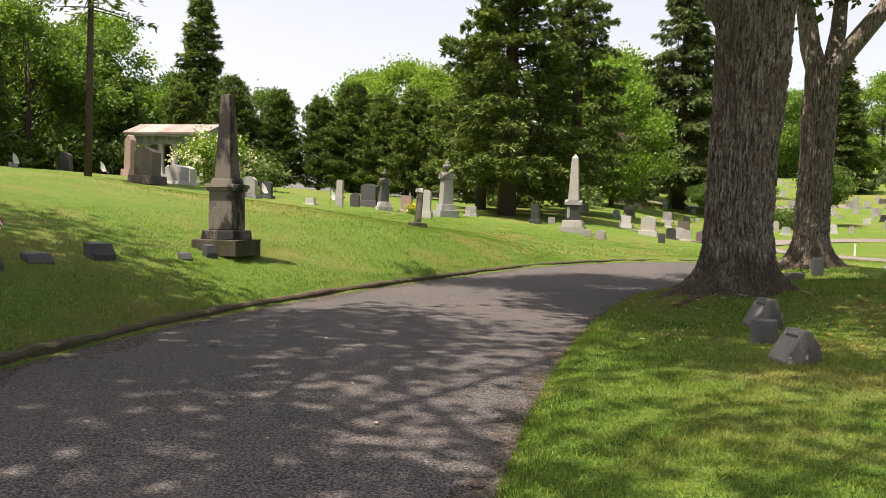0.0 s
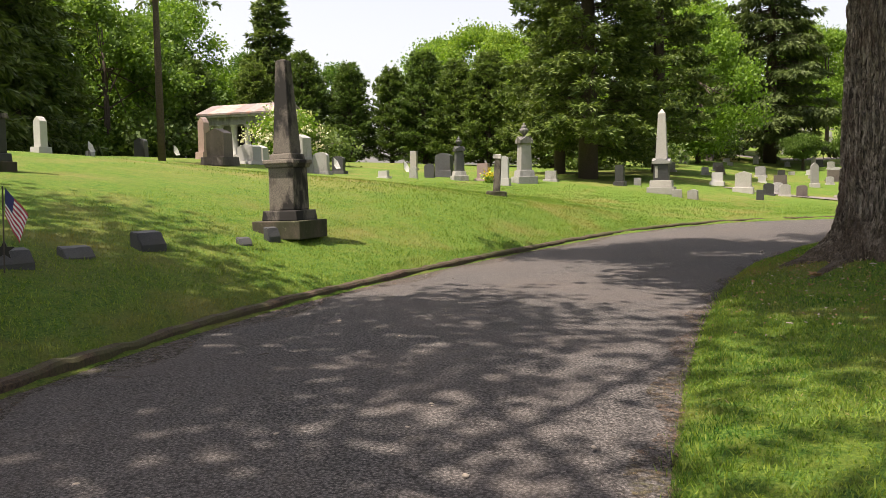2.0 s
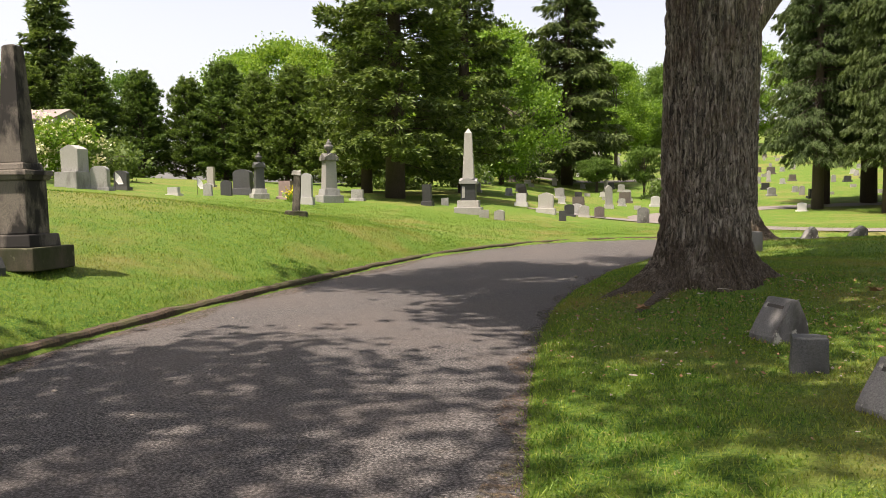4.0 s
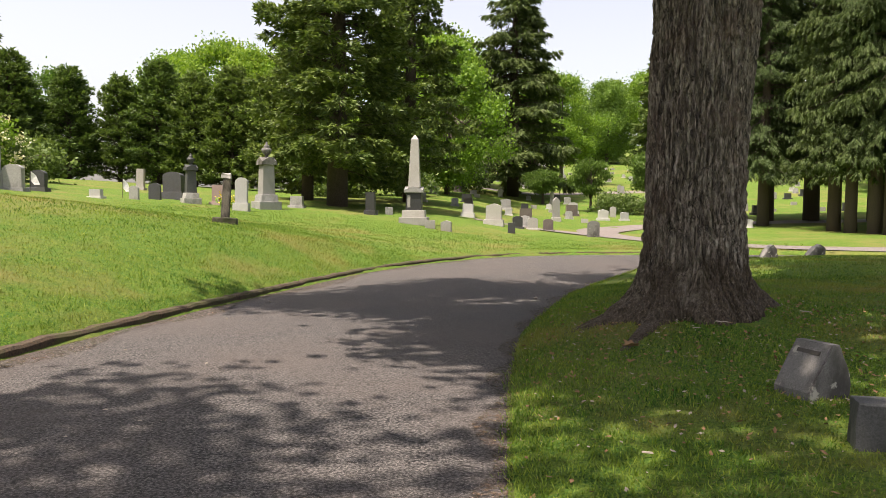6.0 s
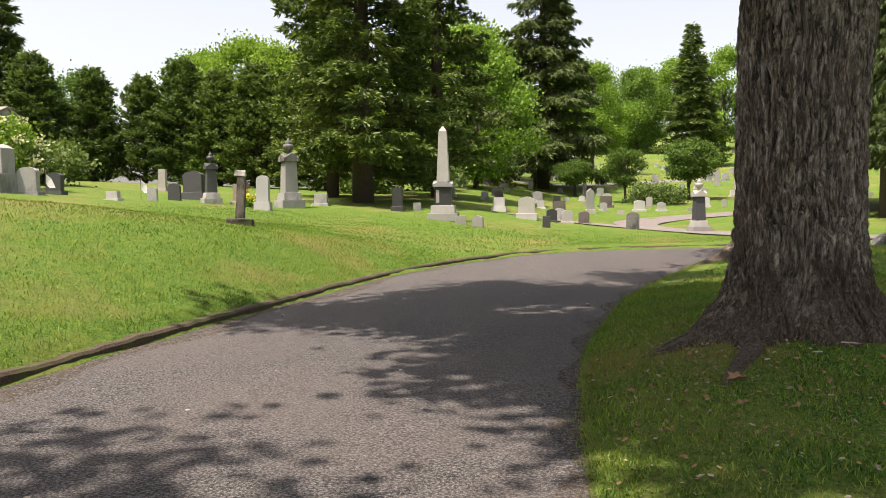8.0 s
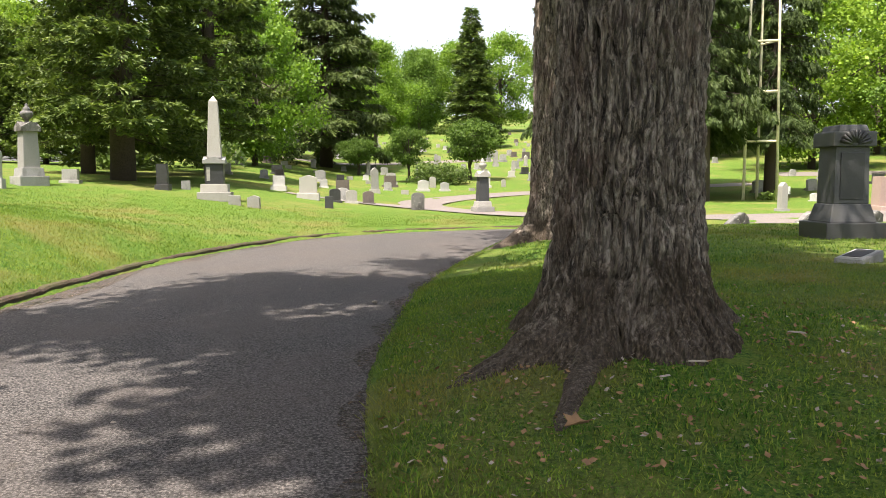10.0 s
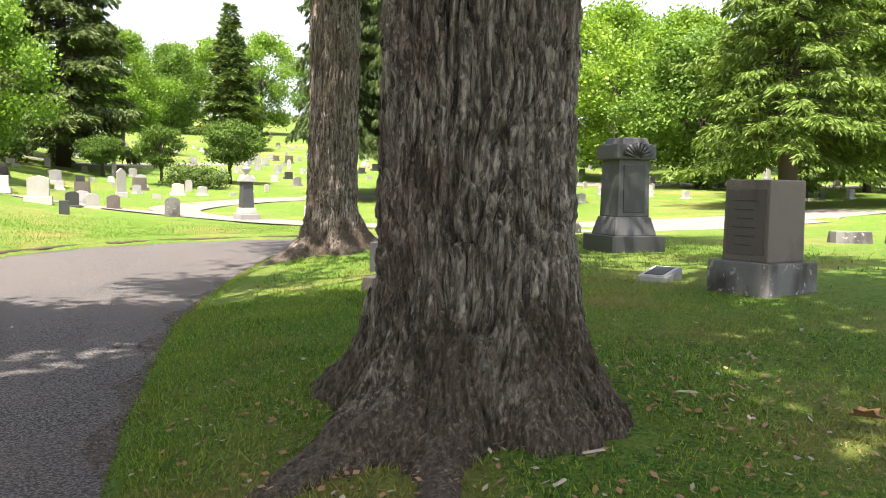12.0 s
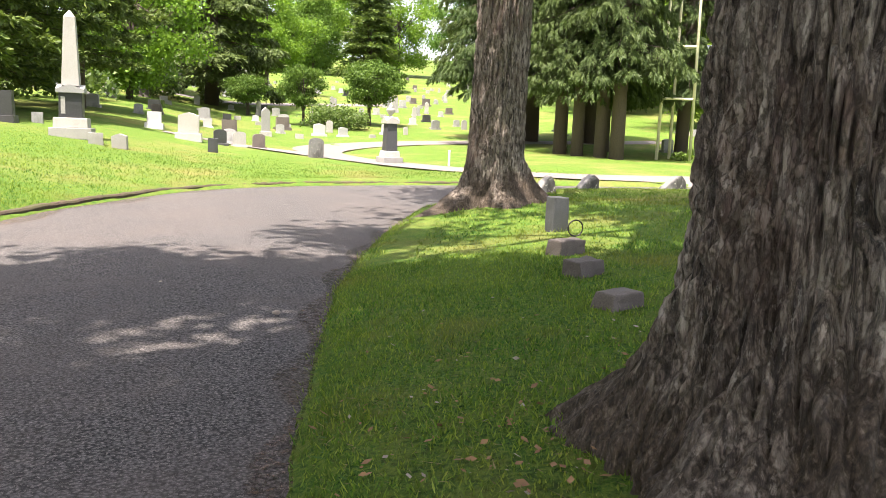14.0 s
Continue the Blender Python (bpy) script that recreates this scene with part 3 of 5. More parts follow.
def maple(at, label, r, top, lobes, forks, crown, seed, spread=1.15, count=26000, lean=(0, 0), seg=(230, 220), swell=0.0):
    """An old roadside maple: furrowed trunk, heavy limbs and a broken crown."""
    rng, nrng = random.Random(seed), np.random.default_rng(seed)
    tree = thing("maple_tree", pose(at[0], at[1], ground(*at)), label, "tree", "old maples along the road")
    bark_trunk(tree, r, 0.2, lobes, top, lean, seg[0], seg[1], seed, swell=swell)
    tips = []
    for ax, ay, up, length, r0 in forks:
        start = Vector((lean[0] * top, lean[1] * top, top - 0.55))
        pts = limb_points(rng, start, (ax, ay, up), length, 0.16)
        part("limb", tube(bmesh.new(), pts, [r0 * (1 - 0.085 * i) for i in range(len(pts))], 14), M_BARK, tree, smooth=True)
        for p in pts[3:]:
            for _ in range(3):
                cx, cy, rad, low, high = rng.choice(crown)
                ang, rr = rng.uniform(0, 6.28), rng.uniform(0.1, 1.0) ** 0.5
                goal = Vector((cx + math.cos(ang) * rad * rr, cy + math.sin(ang) * rad * rr, rng.uniform(low, high)))
                d = goal - p
                if d.length > 13:
                    continue
                sub = limb_points(rng, p, d, d.length * 0.92, 0.12, 5)
                part("branch", tube(bmesh.new(), sub, [0.085 * (1 - 0.16 * i) for i in range(len(sub))], 6), M_BARK, tree, smooth=True)
                tips += [sub[-1], sub[-2], sub[-1] + Vector((rng.uniform(-1, 1), rng.uniform(-1, 1), rng.uniform(-0.6, 0.6)))]
    leaf_cloud("crown", nrng, [tuple(t) for t in tips], spread * 0.62, count, 0.26, M_MAPLE, tree, 0.6)
    return tree


old_maple = maple((3.25, 14.1), "old maple with deeply furrowed grey-brown bark and spreading roots", 0.545, 4.7,
      [(203, 1.1, 0.24, 0.24), (232, 0.75, 0.22, 0.26), (12, 1.0, 0.3, 0.28), (120, 0.8, 0.4, 0.3), (300, 0.4, 0.4, 0.3), (268, 0.4, 0.3, 0.32), (60, 0.7, 0.4, 0.3)],
      [(-0.5, 0.1, 1.0, 8, 0.4), (0.75, 0.15, 0.85, 8.5, 0.38), (0.1, -0.6, 1.1, 7, 0.3), (0.05, 0.6, 1.0, 7, 0.3)], [(-6.4, 0.2, 3.6, 8.5, 13.0), (-4.0, 2.2, 4.0, 8.5, 13.0), (0.2, -2.4, 5.0, 8, 13.5), (3.0, 1.5, 4.5, 8, 14), (-2.5, -5.3, 3.3, 8, 12), (-4.9, -2.8, 2.3, 8, 11.5)], 3, spread=0.85, count=66000, seg=(380, 400), swell=0.2)
for k, root in enumerate(([(2.75, 13.45), (2.45, 12.95), (2.2, 12.5), (1.92, 12.05), (1.75, 11.7)], [(2.6, 13.75), (2.2, 13.6), (1.9, 13.5), (1.62, 13.45)])):
    rpts = [(x - 3.25, y - 14.1, ground(x, y) - ground(3.25, 14.1) - 0.06 - 0.022 * i) for i, (x, y) in enumerate(root)]
    bm = tube(bmesh.new(), rpts, [0.12 - 0.02 * i for i in range(len(rpts))], 12)
    part("root", roughen(bm, 0.03, 6, 2, k), M_BARK, old_maple, smooth=True)
maple((6.05, 24.6), "old maple with burls on its furrowed trunk at the road edge", 0.48, 5.6,
      [(200, 1.3, 0.4, 0.33), (330, 1.3, 0.4, 0.33), (90, 0.9, 0.4, 0.35), (270, 0.8, 0.45, 0.35), (30, 0.9, 0.4, 0.35)],
      [(-0.35, 0.1, 1.0, 8, 0.3), (0.8, 0.0, 0.9, 8, 0.3), (0.2, 0.5, 1.0, 7, 0.26)], [(1.5, -1.0, 6.2, 8, 14.5)], 5, count=18000, seg=(150, 130), lean=(0.012, 0))
# unseen maple, added beside the view so its crown dapples the near road
maple((-5.6, 1.2), "out-of-view maple added to shade the road", 0.5, 4.6, [(200, 0.6, 0.4, 0.3), (20, 0.6, 0.4, 0.3)],
      [(-0.6, 0.2, 1.0, 8, 0.36), (0.6, -0.2, 1.0, 8, 0.34), (0.0, 0.6, 1.0, 7, 0.3)], [(1.2, 3.6, 5.4, 8, 13.0), (-2.5, 2.5, 4.5, 8, 13)], 8, count=12500, seg=(70, 60))
maple((-15.5, 2.0), "old maple shading the bank", 0.5, 4.6, [(200, 0.6, 0.4, 0.3), (20, 0.6, 0.4, 0.3)],
      [(-0.6, 0.2, 1.0, 8, 0.36), (0.6, -0.2, 1.0, 8, 0.34), (0.0, 0.6, 1.0, 7, 0.3)], [(1.0, 0.0, 7.4, 8.0, 14.0)], 9, count=26000, seg=(70, 60))


def spruce(name, label, height, radius, seed, mat, droop, count, bare=1.2, el=(0.55, 0.13), trunk_r=0.28, group="conifers", hang=0.5, power=0.85):
    """A conifer built from whorls of boughs, each feathered with sprays of needles; stands at the origin."""
    rng = np.random.default_rng(seed)
    tree = thing(name, pose(0, 0, 0), label, "tree", group)
    part("trunk", tube(bmesh.new(), [(0, 0, -0.4), (0.03, 0, height * 0.3), (0, 0.04, height * 0.7), (0, 0, height)], [trunk_r * 1.25, trunk_r, trunk_r * 0.5, 0.02], 12), M_DARKBARK, tree, smooth=True)
    base, along, across, boughs = [], [], [], []
    z = bare
    while z < height * 0.99:
        f = 1 - (z - bare) / (height - bare)
        a = rng.uniform(0, 6.283)
        lobe = 0.92 + 0.25 * noise.noise((math.cos(a) * 1.6, math.sin(a) * 1.6, z * 0.32 + seed))
        boughs.append((z, a, radius * (f ** power) * lobe * rng.uniform(0.6, 1.12) + 0.2))
        z += rng.uniform(0.3, 1.7) * (0.035 + 0.045 * f) * height / 20
    lens = np.array([b[2] for b in boughs])
    share = lens ** 1.25 / (lens ** 1.25).sum()
    wood = bmesh.new()
    for (z, a, ln), s in zip(boughs, share):
        m = max(10, int(count * s))
        twigs = max(4, int(ln / 0.2))
        k = (twigs * np.sqrt(rng.uniform(0.02, 1, m))).astype(int)
        u = (k + 0.5 + rng.normal(0, 0.14, m)) / twigs
        v = rng.uniform(0, 1, m) ** 0.75
        reach = (0.2 + 0.26 * ln * np.maximum(1.04 - u, 0) ** 0.7) * rng.uniform(0.6, 1.2, twigs + 1)[k]
        turn = np.where(k % 2 == 0, 1.0, -1.0)
        dirx, diry = math.cos(a), math.sin(a)
        f = 1 - (z - bare) / (height - bare)
        up = rng.uniform(-0.12, 0.3) + 0.3 * (1 - f) - droop * 0.3
        o = u * ln + 0.55 * v * reach
        w = turn * 0.8 * v * reach + rng.normal(0, 0.04, m)
        q = u * ln
        drop = up * q - droop * 0.42 * q * u + 0.16 * droop * q * u ** 3 - hang * 0.45 * v * reach + rng.normal(0, 0.12, twigs + 1)[k] * v + rng.normal(0, 0.05, m)
        base.append(np.stack([dirx * o - diry * w, diry * o + dirx * w, z + drop], 1))
        d = unit(np.stack([dirx * 0.6 - diry * turn * 0.7, diry * 0.6 + dirx * turn * 0.7, np.full(m, 0.05 - 0.6 * hang)], 1) + rng.normal(0, 0.38, (m, 3)))
        flat = unit(np.cross(d, np.array([0, 0, 1.0]) + rng.normal(0, 0.6, (m, 3))))
        size = rng.uniform(0.6, 1.25, (m, 1))
        along.append(d * el[0] * size)
        across.append(flat * el[1] * size)
        if ln > 1.2:
            tip = [(dirx * t * ln, diry * t * ln, z + up * t * ln - droop * 0.42 * ln * t * t + 0.16 * droop * ln * t ** 4) for t in (0, 0.35, 0.7)]
            tube(wood, tip, [0.05, 0.035, 0.015], 4)
    tagged(part("branchwork", wood, M_DARKBARK, tree), kind="stuff")
    link_mesh("needles", blades_mesh("needles", np.concatenate(base), np.concatenate(along), np.concatenate(across)), mat, tree)
    return tree


def put(ob, x, y, scale=1.0, turn=0.0, first=False, wide=1.0, sink=0.05):
    m = pose(x, y, ground(x, y) - sink, 0, 0, turn)
    if first:
        ob.matrix_world = m
    else:
        ob = copy_thing(ob, m)
    ob.scale = (scale * wide, scale * wide, scale)
    return ob


SPR = spruce("spruce_tree", "broad dark green spruce with branches down to the lawn", 19.5, 5.3, 11, M_SPRUCE, 0.3, 95000, bare=1.9, el=(0.32, 0.045), trunk_r=0.42, hang=0.45, power=0.9)
put(SPR, -7.0, 46.8, 1.08, 0, True)
put(SPR, -10.0, 53.0, 0.72, 80)
put(SPR, -4.2, 57.0, 1.08, 200, wide=0.85)
NOR = spruce("drooping_spruce", "tall spruce with long drooping branches", 21.0, 4.6, 12, M_SPRUCE2, 0.7, 70000, bare=2.0, el=(0.42, 0.045), trunk_r=0.34, hang=1.5)
put(NOR, 3.2, 84.0, 1.22, 0, True, 1.2)
GROVE = spruce("grove_spruce", "tall spruce with bare lower trunk and hanging sprays", 20.0, 4.2, 13, M_SPRUCE2, 0.75, 120000, bare=4.2, el=(0.3, 0.026), trunk_r=0.4, hang=1.6, group="spruce grove", power=0.5)
first = True
for x, y, s, w in ((21.0, 53.0, 1.0, 0.8), (21.2, 51.3, 0.95, 0.75), (21.9, 50.0, 1.0, 0.75), (22.3, 49.0, 1.05, 0.75), (25.0, 55.5, 1.0, 0.9), (18.6, 58.0, 0.95, 0.8), (28.5, 52.5, 1.0, 0.8), (20.3, 62.5, 1.1, 1.0), (23.6, 63.0, 1.15, 1.0), (27.5, 62.0, 1.1, 1.0)):
    put(GROVE, x, y, s, x * 37 % 360, first, w)
    first = False
FIR = spruce("fir_tree", "narrow dark fir standing above the woods", 21.0, 4.3, 14, M_SPRUCE, 0.5, 26000, bare=1.5, el=(0.65, 0.09), trunk_r=0.3)
put(FIR, -49.0, 80.0, 1.12, 0, True, 0.95)
put(FIR, 24.3, 118.5, 0.92, 120, wide=1.2)
put(FIR, -63.0, 160.0, 1.1, 50)
BIGSPR = spruce("shade_spruce", "very tall dark spruce behind the graves on the bank", 24.0, 6.5, 15, M_SPRUCE, 0.6, 46000, bare=2.0, el=(0.6, 0.075), trunk_r=0.45, hang=1.0, power=0.6)
first = True
for x, y, s in ((-36, 27, 1.0), (-41, 33, 1.05), (-34, 21, 0.95), (-44, 39, 1.0), (-40, 25, 1.1), (-48, 45, 0.95), (-38, 16, 1.0), (-30.5, 15.5, 0.9)):
    put(BIGSPR, x, y, s, x * 53 % 360, first)
    first = False


def broadleaf(name, label, height, radius, seed, mat, count, leaf=0.34, bare=0.28, group="woodland trees", trunk_r=0.28, clumps=70, spread=0.85, flat=0.7):
    """A leafy tree: forked trunk, limbs to clumps in a lumpy crown; stands at the origin."""
    rng, nrng = random.Random(seed), np.random.default_rng(seed)
    tree = thing(name, pose(0, 0, 0), label, "tree", group)
    bm = tube(bmesh.new(), [(0, 0, -0.4), (0.05, 0, height * 0.2), (0.1, 0.05, height * 0.45), (0, 0, height * 0.8)], [trunk_r * 1.3, trunk_r, trunk_r * 0.75, 0.06], 10)
    part("trunk", bm, M_DARKBARK, tree, smooth=True)
    centres, wood = [], bmesh.new()
    mid, half = height * (1 + bare) / 2, height * (1 - bare) / 2
    for k in range(clumps):
        ang, v = rng.uniform(0, 6.283), rng.uniform(-1, 1)
        prof = math.sqrt(max(0.05, 1 - (abs(v) ** 2.2))) * (0.86 if v > 0 else 1.0)
        rr = radius * prof * (rng.uniform(0.35, 1.0) ** 0.5) * (0.9 + 0.75 * noise.noise((math.cos(ang) * 1.7, math.sin(ang) * 1.7, v * 2.2 + seed)))
        c = (math.cos(ang) * rr, math.sin(ang) * rr, mid + v * half * 0.92)
        centres.append(c)
        if k % 3 == 0:
            s = (0.05, 0, height * rng.uniform(0.18, 0.6))
            tube(wood, [s, ((s[0] + c[0]) / 2, c[1] / 2, (s[2] + c[2]) / 2 + 0.3), c], [trunk_r * 0.35, trunk_r * 0.2, 0.03], 5)
    part("branchwork", wood, M_DARKBARK, tree)
    leaf_cloud("crown", nrng, centres, radius * 0.17 * spread, count, leaf, mat, tree, flat)
    return tree


WOODS = [broadleaf("broadleaf_tree", "leafy bright green tree in the woodland edge", 17, 7.0, 21, M_WOOD, 24000, 0.34, 0.08, clumps=52, spread=0.8),
         broadleaf("broadleaf_tree", "leafy mid green tree in the woodland edge", 15, 6.0, 22, M_WOOD2, 22000, 0.33, 0.04, clumps=46, spread=0.8),
         broadleaf("broadleaf_tree", "tall leafy green tree behind the graves", 18, 6.0, 23, M_WOOD, 24000, 0.33, 0.2, clumps=48, spread=0.85)]
SPOTS = [(0, -21, 100, 1.0), (0, -32, 104, 1.05), (2, -27, 98, 0.9), (0, -40, 106, 0.95), (1, -50, 96, 0.9), (1, -58, 90, 1.0), (2, -60, 78, 1.05), (1, -54, 66, 1.0), (0, -62, 62, 1.0),
         (1, -50, 56, 0.95), (2, -56, 50, 1.0), (0, -13, 98, 0.85), (2, -2, 113, 0.9), (0, -4.5, 95, 0.95), (2, 9.8, 106, 0.75), (1, 9, 172, 1.0), (0, 16, 180, 1.05), (1, 24, 166, 1.1), (0, 40, 165, 1.1),
         (2, 33, 174, 1.0), (1, 48, 150, 1.1), (0, 45, 92, 1.0), (2, 50, 101, 1.1), (1, 55, 100, 1.1), (0, 62, 86, 1.1), (2, 70, 92, 1.0), (1, 78, 78, 1.1), (0, 86, 60, 1.1),
         (0, -2.6, 72, 0.72), (2, -80, 70, 1.1), (1, -76, 90, 1.2), (0, 100, 70, 1.1), (1, 60, 130, 1.2), (2, 10, 170, 1.1), (1, -8, 150, 1.1), (0, 85, 110, 1.2), (2, -44, 120, 1.1),
         (1, 21, 170, 0.9), (0, 27, 184, 1.0), (1, -70, 45, 1.1), (2, -66, 30, 1.1), (0, -60, 20, 1.2), (1, 52, 62, 0.9), (0, 60, 52, 0.95), (2, 66, 44, 1.0), (1, 74, 50, 1.0), (0, 46, 74, 0.9), (2, 58, 70, 0.9), (1, 84, 40, 1.1), (2, 95, 56, 1.1), (0, 76, 66, 1.0)]
used = set()
for kind, x, y, s in SPOTS:
    put(WOODS[kind], x, y, s, (x * 71 + y * 13) % 360, kind not in used, 1.0 + 0.1 * math.sin(x))
    used.add(kind)

CEDAR = spruce("cedar_tree", "dense olive green columnar cedar in a row", 9.5, 3.5, 31, M_CEDAR, -0.3, 30000, bare=0.2, el=(0.34, 0.055), trunk_r=0.2, group="cedar row", hang=-0.3, power=0.62)
for k, (x, y, s) in enumerate(((-24, 72, 1.0), (-27.5, 73, 1.1), (-31, 73, 0.95), (-20.5, 71, 1.05), (-17, 70, 0.95), (-35, 72, 1.0), (-39, 70, 1.1), (-14, 68, 0.9), (-43, 68, 1.0), (-11.5, 66, 0.7), (-47, 64, 1.0))):
    put(CEDAR, x, y, s, k * 67 % 360, k == 0, 0.95)

YEW = broadleaf("yew_tree", "small layered yew tree with several stems", 4.4, 2.5, 33, M_YEW, 12000, 0.17, 0.36, "small yews", 0.17, 34, 1.05, 0.35)
put(YEW, 9.1, 70.5, 0.95, 0, True, 0.62)
put(YEW, 14.4, 72.5, 1.1, 140, wide=0.74)
put(YEW, 5.7, 77.0, 0.7, 60)

PINE = spruce("pine_tree", "tall thin pine with a long bare trunk and sparse top", 21.0, 2.8, 18, M_SPRUCE, 0.2, 6000, bare=8.5, el=(0.42, 0.06), trunk_r=0.16, group="bare pines", hang=0.3, power=0.4)
put(PINE, -26.6, 35.0, 1.0, 0, True)
HEMLOCK = spruce("hemlock_tree", "spreading hemlock with light green hanging sprays", 17.0, 6.2, 17, M_HEMLOCK, 0.62, 60000, bare=3.4, el=(0.4, 0.05), trunk_r=0.42, group="hemlocks", hang=1.3, power=0.45)
for x, y, s, k in ((39, 42, 1.05, 0), (47, 40, 1.0, 1), (50, 50, 1.0, 2)):
    put(HEMLOCK, x, y, s, k * 97, k == 0)
# ---------------------------------------------------------------- things
def at_ground(x, y, turn=0.0, sink=0.02, rx=0.0, ry=0.0):
    return pose(x, y, ground(x, y) - sink, rx, ry, turn)


def monument(name, x, y, label, tiers, shaft=None, turn=0.0, category="monument", cap=None, lean=(0, 0), group=""):
    """A stepped monument: tiers of (part name, width, height, top scale, material), then a tapering shaft (width, top width, height, tip height, material)."""
    ob = thing(name, at_ground(x, y, turn, 0.08, *lean), label, category, group)
    z = 0.0
    for pname, w, h, top, mat in tiers:
        hh = h + (0.08 if z == 0 else 0)
        part(pname, block((0, 0, z), (w, w, hh), (top, top), 0.02), mat, ob)
        z += hh - 0.002
    if shaft:
        w, tw, h, tip, mat = shaft
        bm = bmesh.new()
        rings = []
        for zz, s in ((z, w), (z + h, tw)):
            rings.append([bm.verts.new((sx * s / 2, sy * s / 2, zz)) for sx, sy in ((-1, -1), (1, -1), (1, 1), (-1, 1))])
        top = [bm.verts.new((sx * tw * 0.06, sy * tw * 0.06, z + h + tip)) for sx, sy in ((-1, -1), (1, -1), (1, 1), (-1, 1))]
        bm.faces.new(rings[0][::-1])
        for a, b in ((rings[0], rings[1]), (rings[1], top)):
            for k in range(4):
                bm.faces.new((a[k], a[(k + 1) % 4], b[(k + 1) % 4], b[k]))
        bm.faces.new(top)
        bmesh.ops.bevel(bm, geom=bm.edges[:], offset=0.012, segments=2, affect="EDGES")
        part("shaft", bm, mat, ob)
        z += h + tip
    return ob, z


def gable_cap(parent, w, z, h, mat, over=1.12):
    """A cap with a small gable over each face."""
    bm = bmesh.new()
    box(bm, (0, 0, z), (w * over, w * over, h * 0.45), (1, 1), 0.012)
    for k in range(2):
        s = w * over / 2
        tri = [(-s, z + h * 0.42), (s, z + h * 0.42), (0, z + h)]
        v = [bm.verts.new((x, -s, zz) if k == 0 else (-s, x, zz)) for x, zz in tri] + [bm.verts.new((x, s, zz) if k == 0 else (s, x, zz)) for x, zz in tri]
        for q in ((0, 1, 2), (5, 4, 3), (0, 3, 4, 1), (1, 4, 5, 2), (2, 5, 3, 0)):
            bm.faces.new([v[i] for i in q])
    return part("cap", bm, mat, parent)


def urn(parent, z, s, mat):
    prof = [(0.0, 0), (0.19, 0), (0.19, 0.05), (0.08, 0.1), (0.07, 0.17), (0.2, 0.3), (0.25, 0.42), (0.23, 0.5), (0.12, 0.56), (0.15, 0.6), (0.1, 0.68), (0.05, 0.72), (0.06, 0.78), (0.0, 0.84)]
    return part("urn", turned([(r * s, z + h * s) for r, h in prof], 20), mat, parent, smooth=True)


def carved(parent, w, z, depth_y, rows, gap=0.06, seed=0):
    """Unreadable carved lines as shallow bars on a face that looks to -y."""
    rng = random.Random(seed)
    for k in range(rows):
        ww = w * rng.uniform(0.55, 1.0)
        part("inscription", block((rng.uniform(-0.01, 0.01), depth_y, z - k * gap), (ww, 0.004, gap * 0.35), bevel=0), M_CARVED, parent)


ob, z = monument("obelisk", -7.45, 6.2, "tall dark granite obelisk on a stepped base in shade",
                 [("base", 1.2, 0.34, 1, M_SLATE), ("plinth", 0.98, 0.32, 1, M_CHAR), ("die", 0.76, 0.95, 0.96, M_CHAR), ("moulding", 0.84, 0.1, 0.92, M_CHAR)], (0.58, 0.4, 2.6, 0.3, M_CHAR))
ob, z = monument("obelisk", -5.62, 13.2, "weathered blackened stone obelisk with a blunt top on a mossy base",
                 [("base", 0.9, 0.22, 1, M_MOSSY), ("plinth", 0.67, 0.17, 0.95, M_WEATHER), ("die", 0.48, 0.71, 0.97, M_WEATHER), ("bed_moulding", 0.53, 0.06, 1.06, M_WEATHER), ("cornice", 0.6, 0.07, 0.97, M_WEATHER), ("neck", 0.44, 0.1, 0.9, M_WEATHER)],
                 (0.34, 0.19, 1.52, 0.03, M_WEATHER), lean=(0, -0.8))
ob, z = monument("obelisk", -11.9, 12.85, "grey stone obelisk with a dark polished die",
                 [("base", 0.6, 0.16, 1, M_MOSSY), ("plinth", 0.5, 0.16, 0.95, M_CHAR), ("die", 0.38, 0.66, 1, M_CHAR), ("cornice", 0.48, 0.1, 0.9, M_WEATHER)], (0.27, 0.17, 1.5, 0.16, M_ROUGH))
ob, z = monument("obelisk", -2.17, 38.7, "pale granite obelisk on a dark die with gabled cap",
                 [("base", 1.18, 0.26, 1, M_PALE), ("plinth", 0.96, 0.3, 0.97, M_PALE), ("die", 0.66, 0.74, 0.97, M_CHAR)], None)
gable_cap(ob, 0.7, z - 0.01, 0.26, M_GREY)
bm = bmesh.new()
box(bm, (0, 0, z + 0.2), (0.5, 0.5, 2.02), (0.62, 0.62), 0.015)
box(bm, (0, 0, z + 2.215), (0.31, 0.31, 0.2), (0.08, 0.08), 0.01)
part("shaft", bm, M_PALE, ob)
# pale strip on the die's front, standing in for its sunlit left face
part("tablet", block((-0.2, -0.335, 0.75), (0.12, 0.012, 0.5), bevel=0.004), M_PALE, ob)

for x, y, k, label, mats, turn in ((-12.1, 39.6, 0.76, "dark granite column monument topped by an urn", (M_GREY, M_SLATE, M_SLATE), 35), (-8.9, 40.2, 1.02, "tall pale and dark monument topped by an urn", (M_GREY, M_PALE, M_ROUGH), 38),
                                  (8.35, 41.3, 0.78, "grey granite pedestal monument with a pale urn", (M_PALE, M_SLATE, M_PALE), 8)):
    ob, z = monument("urn_monument", x, y, label, [("base", 1.0 * k, 0.3 * k, 1, mats[0]), ("plinth", 0.8 * k, 0.3 * k, 0.9, mats[0]), ("die", 0.58 * k, 1.3 * k, 0.86, mats[1])], None, turn)
    gable_cap(ob, 0.52 * k, z - 0.01, 0.34 * k, mats[2], 1.3)
    urn(ob, z + 0.24 * k, 0.9 * k, mats[2])

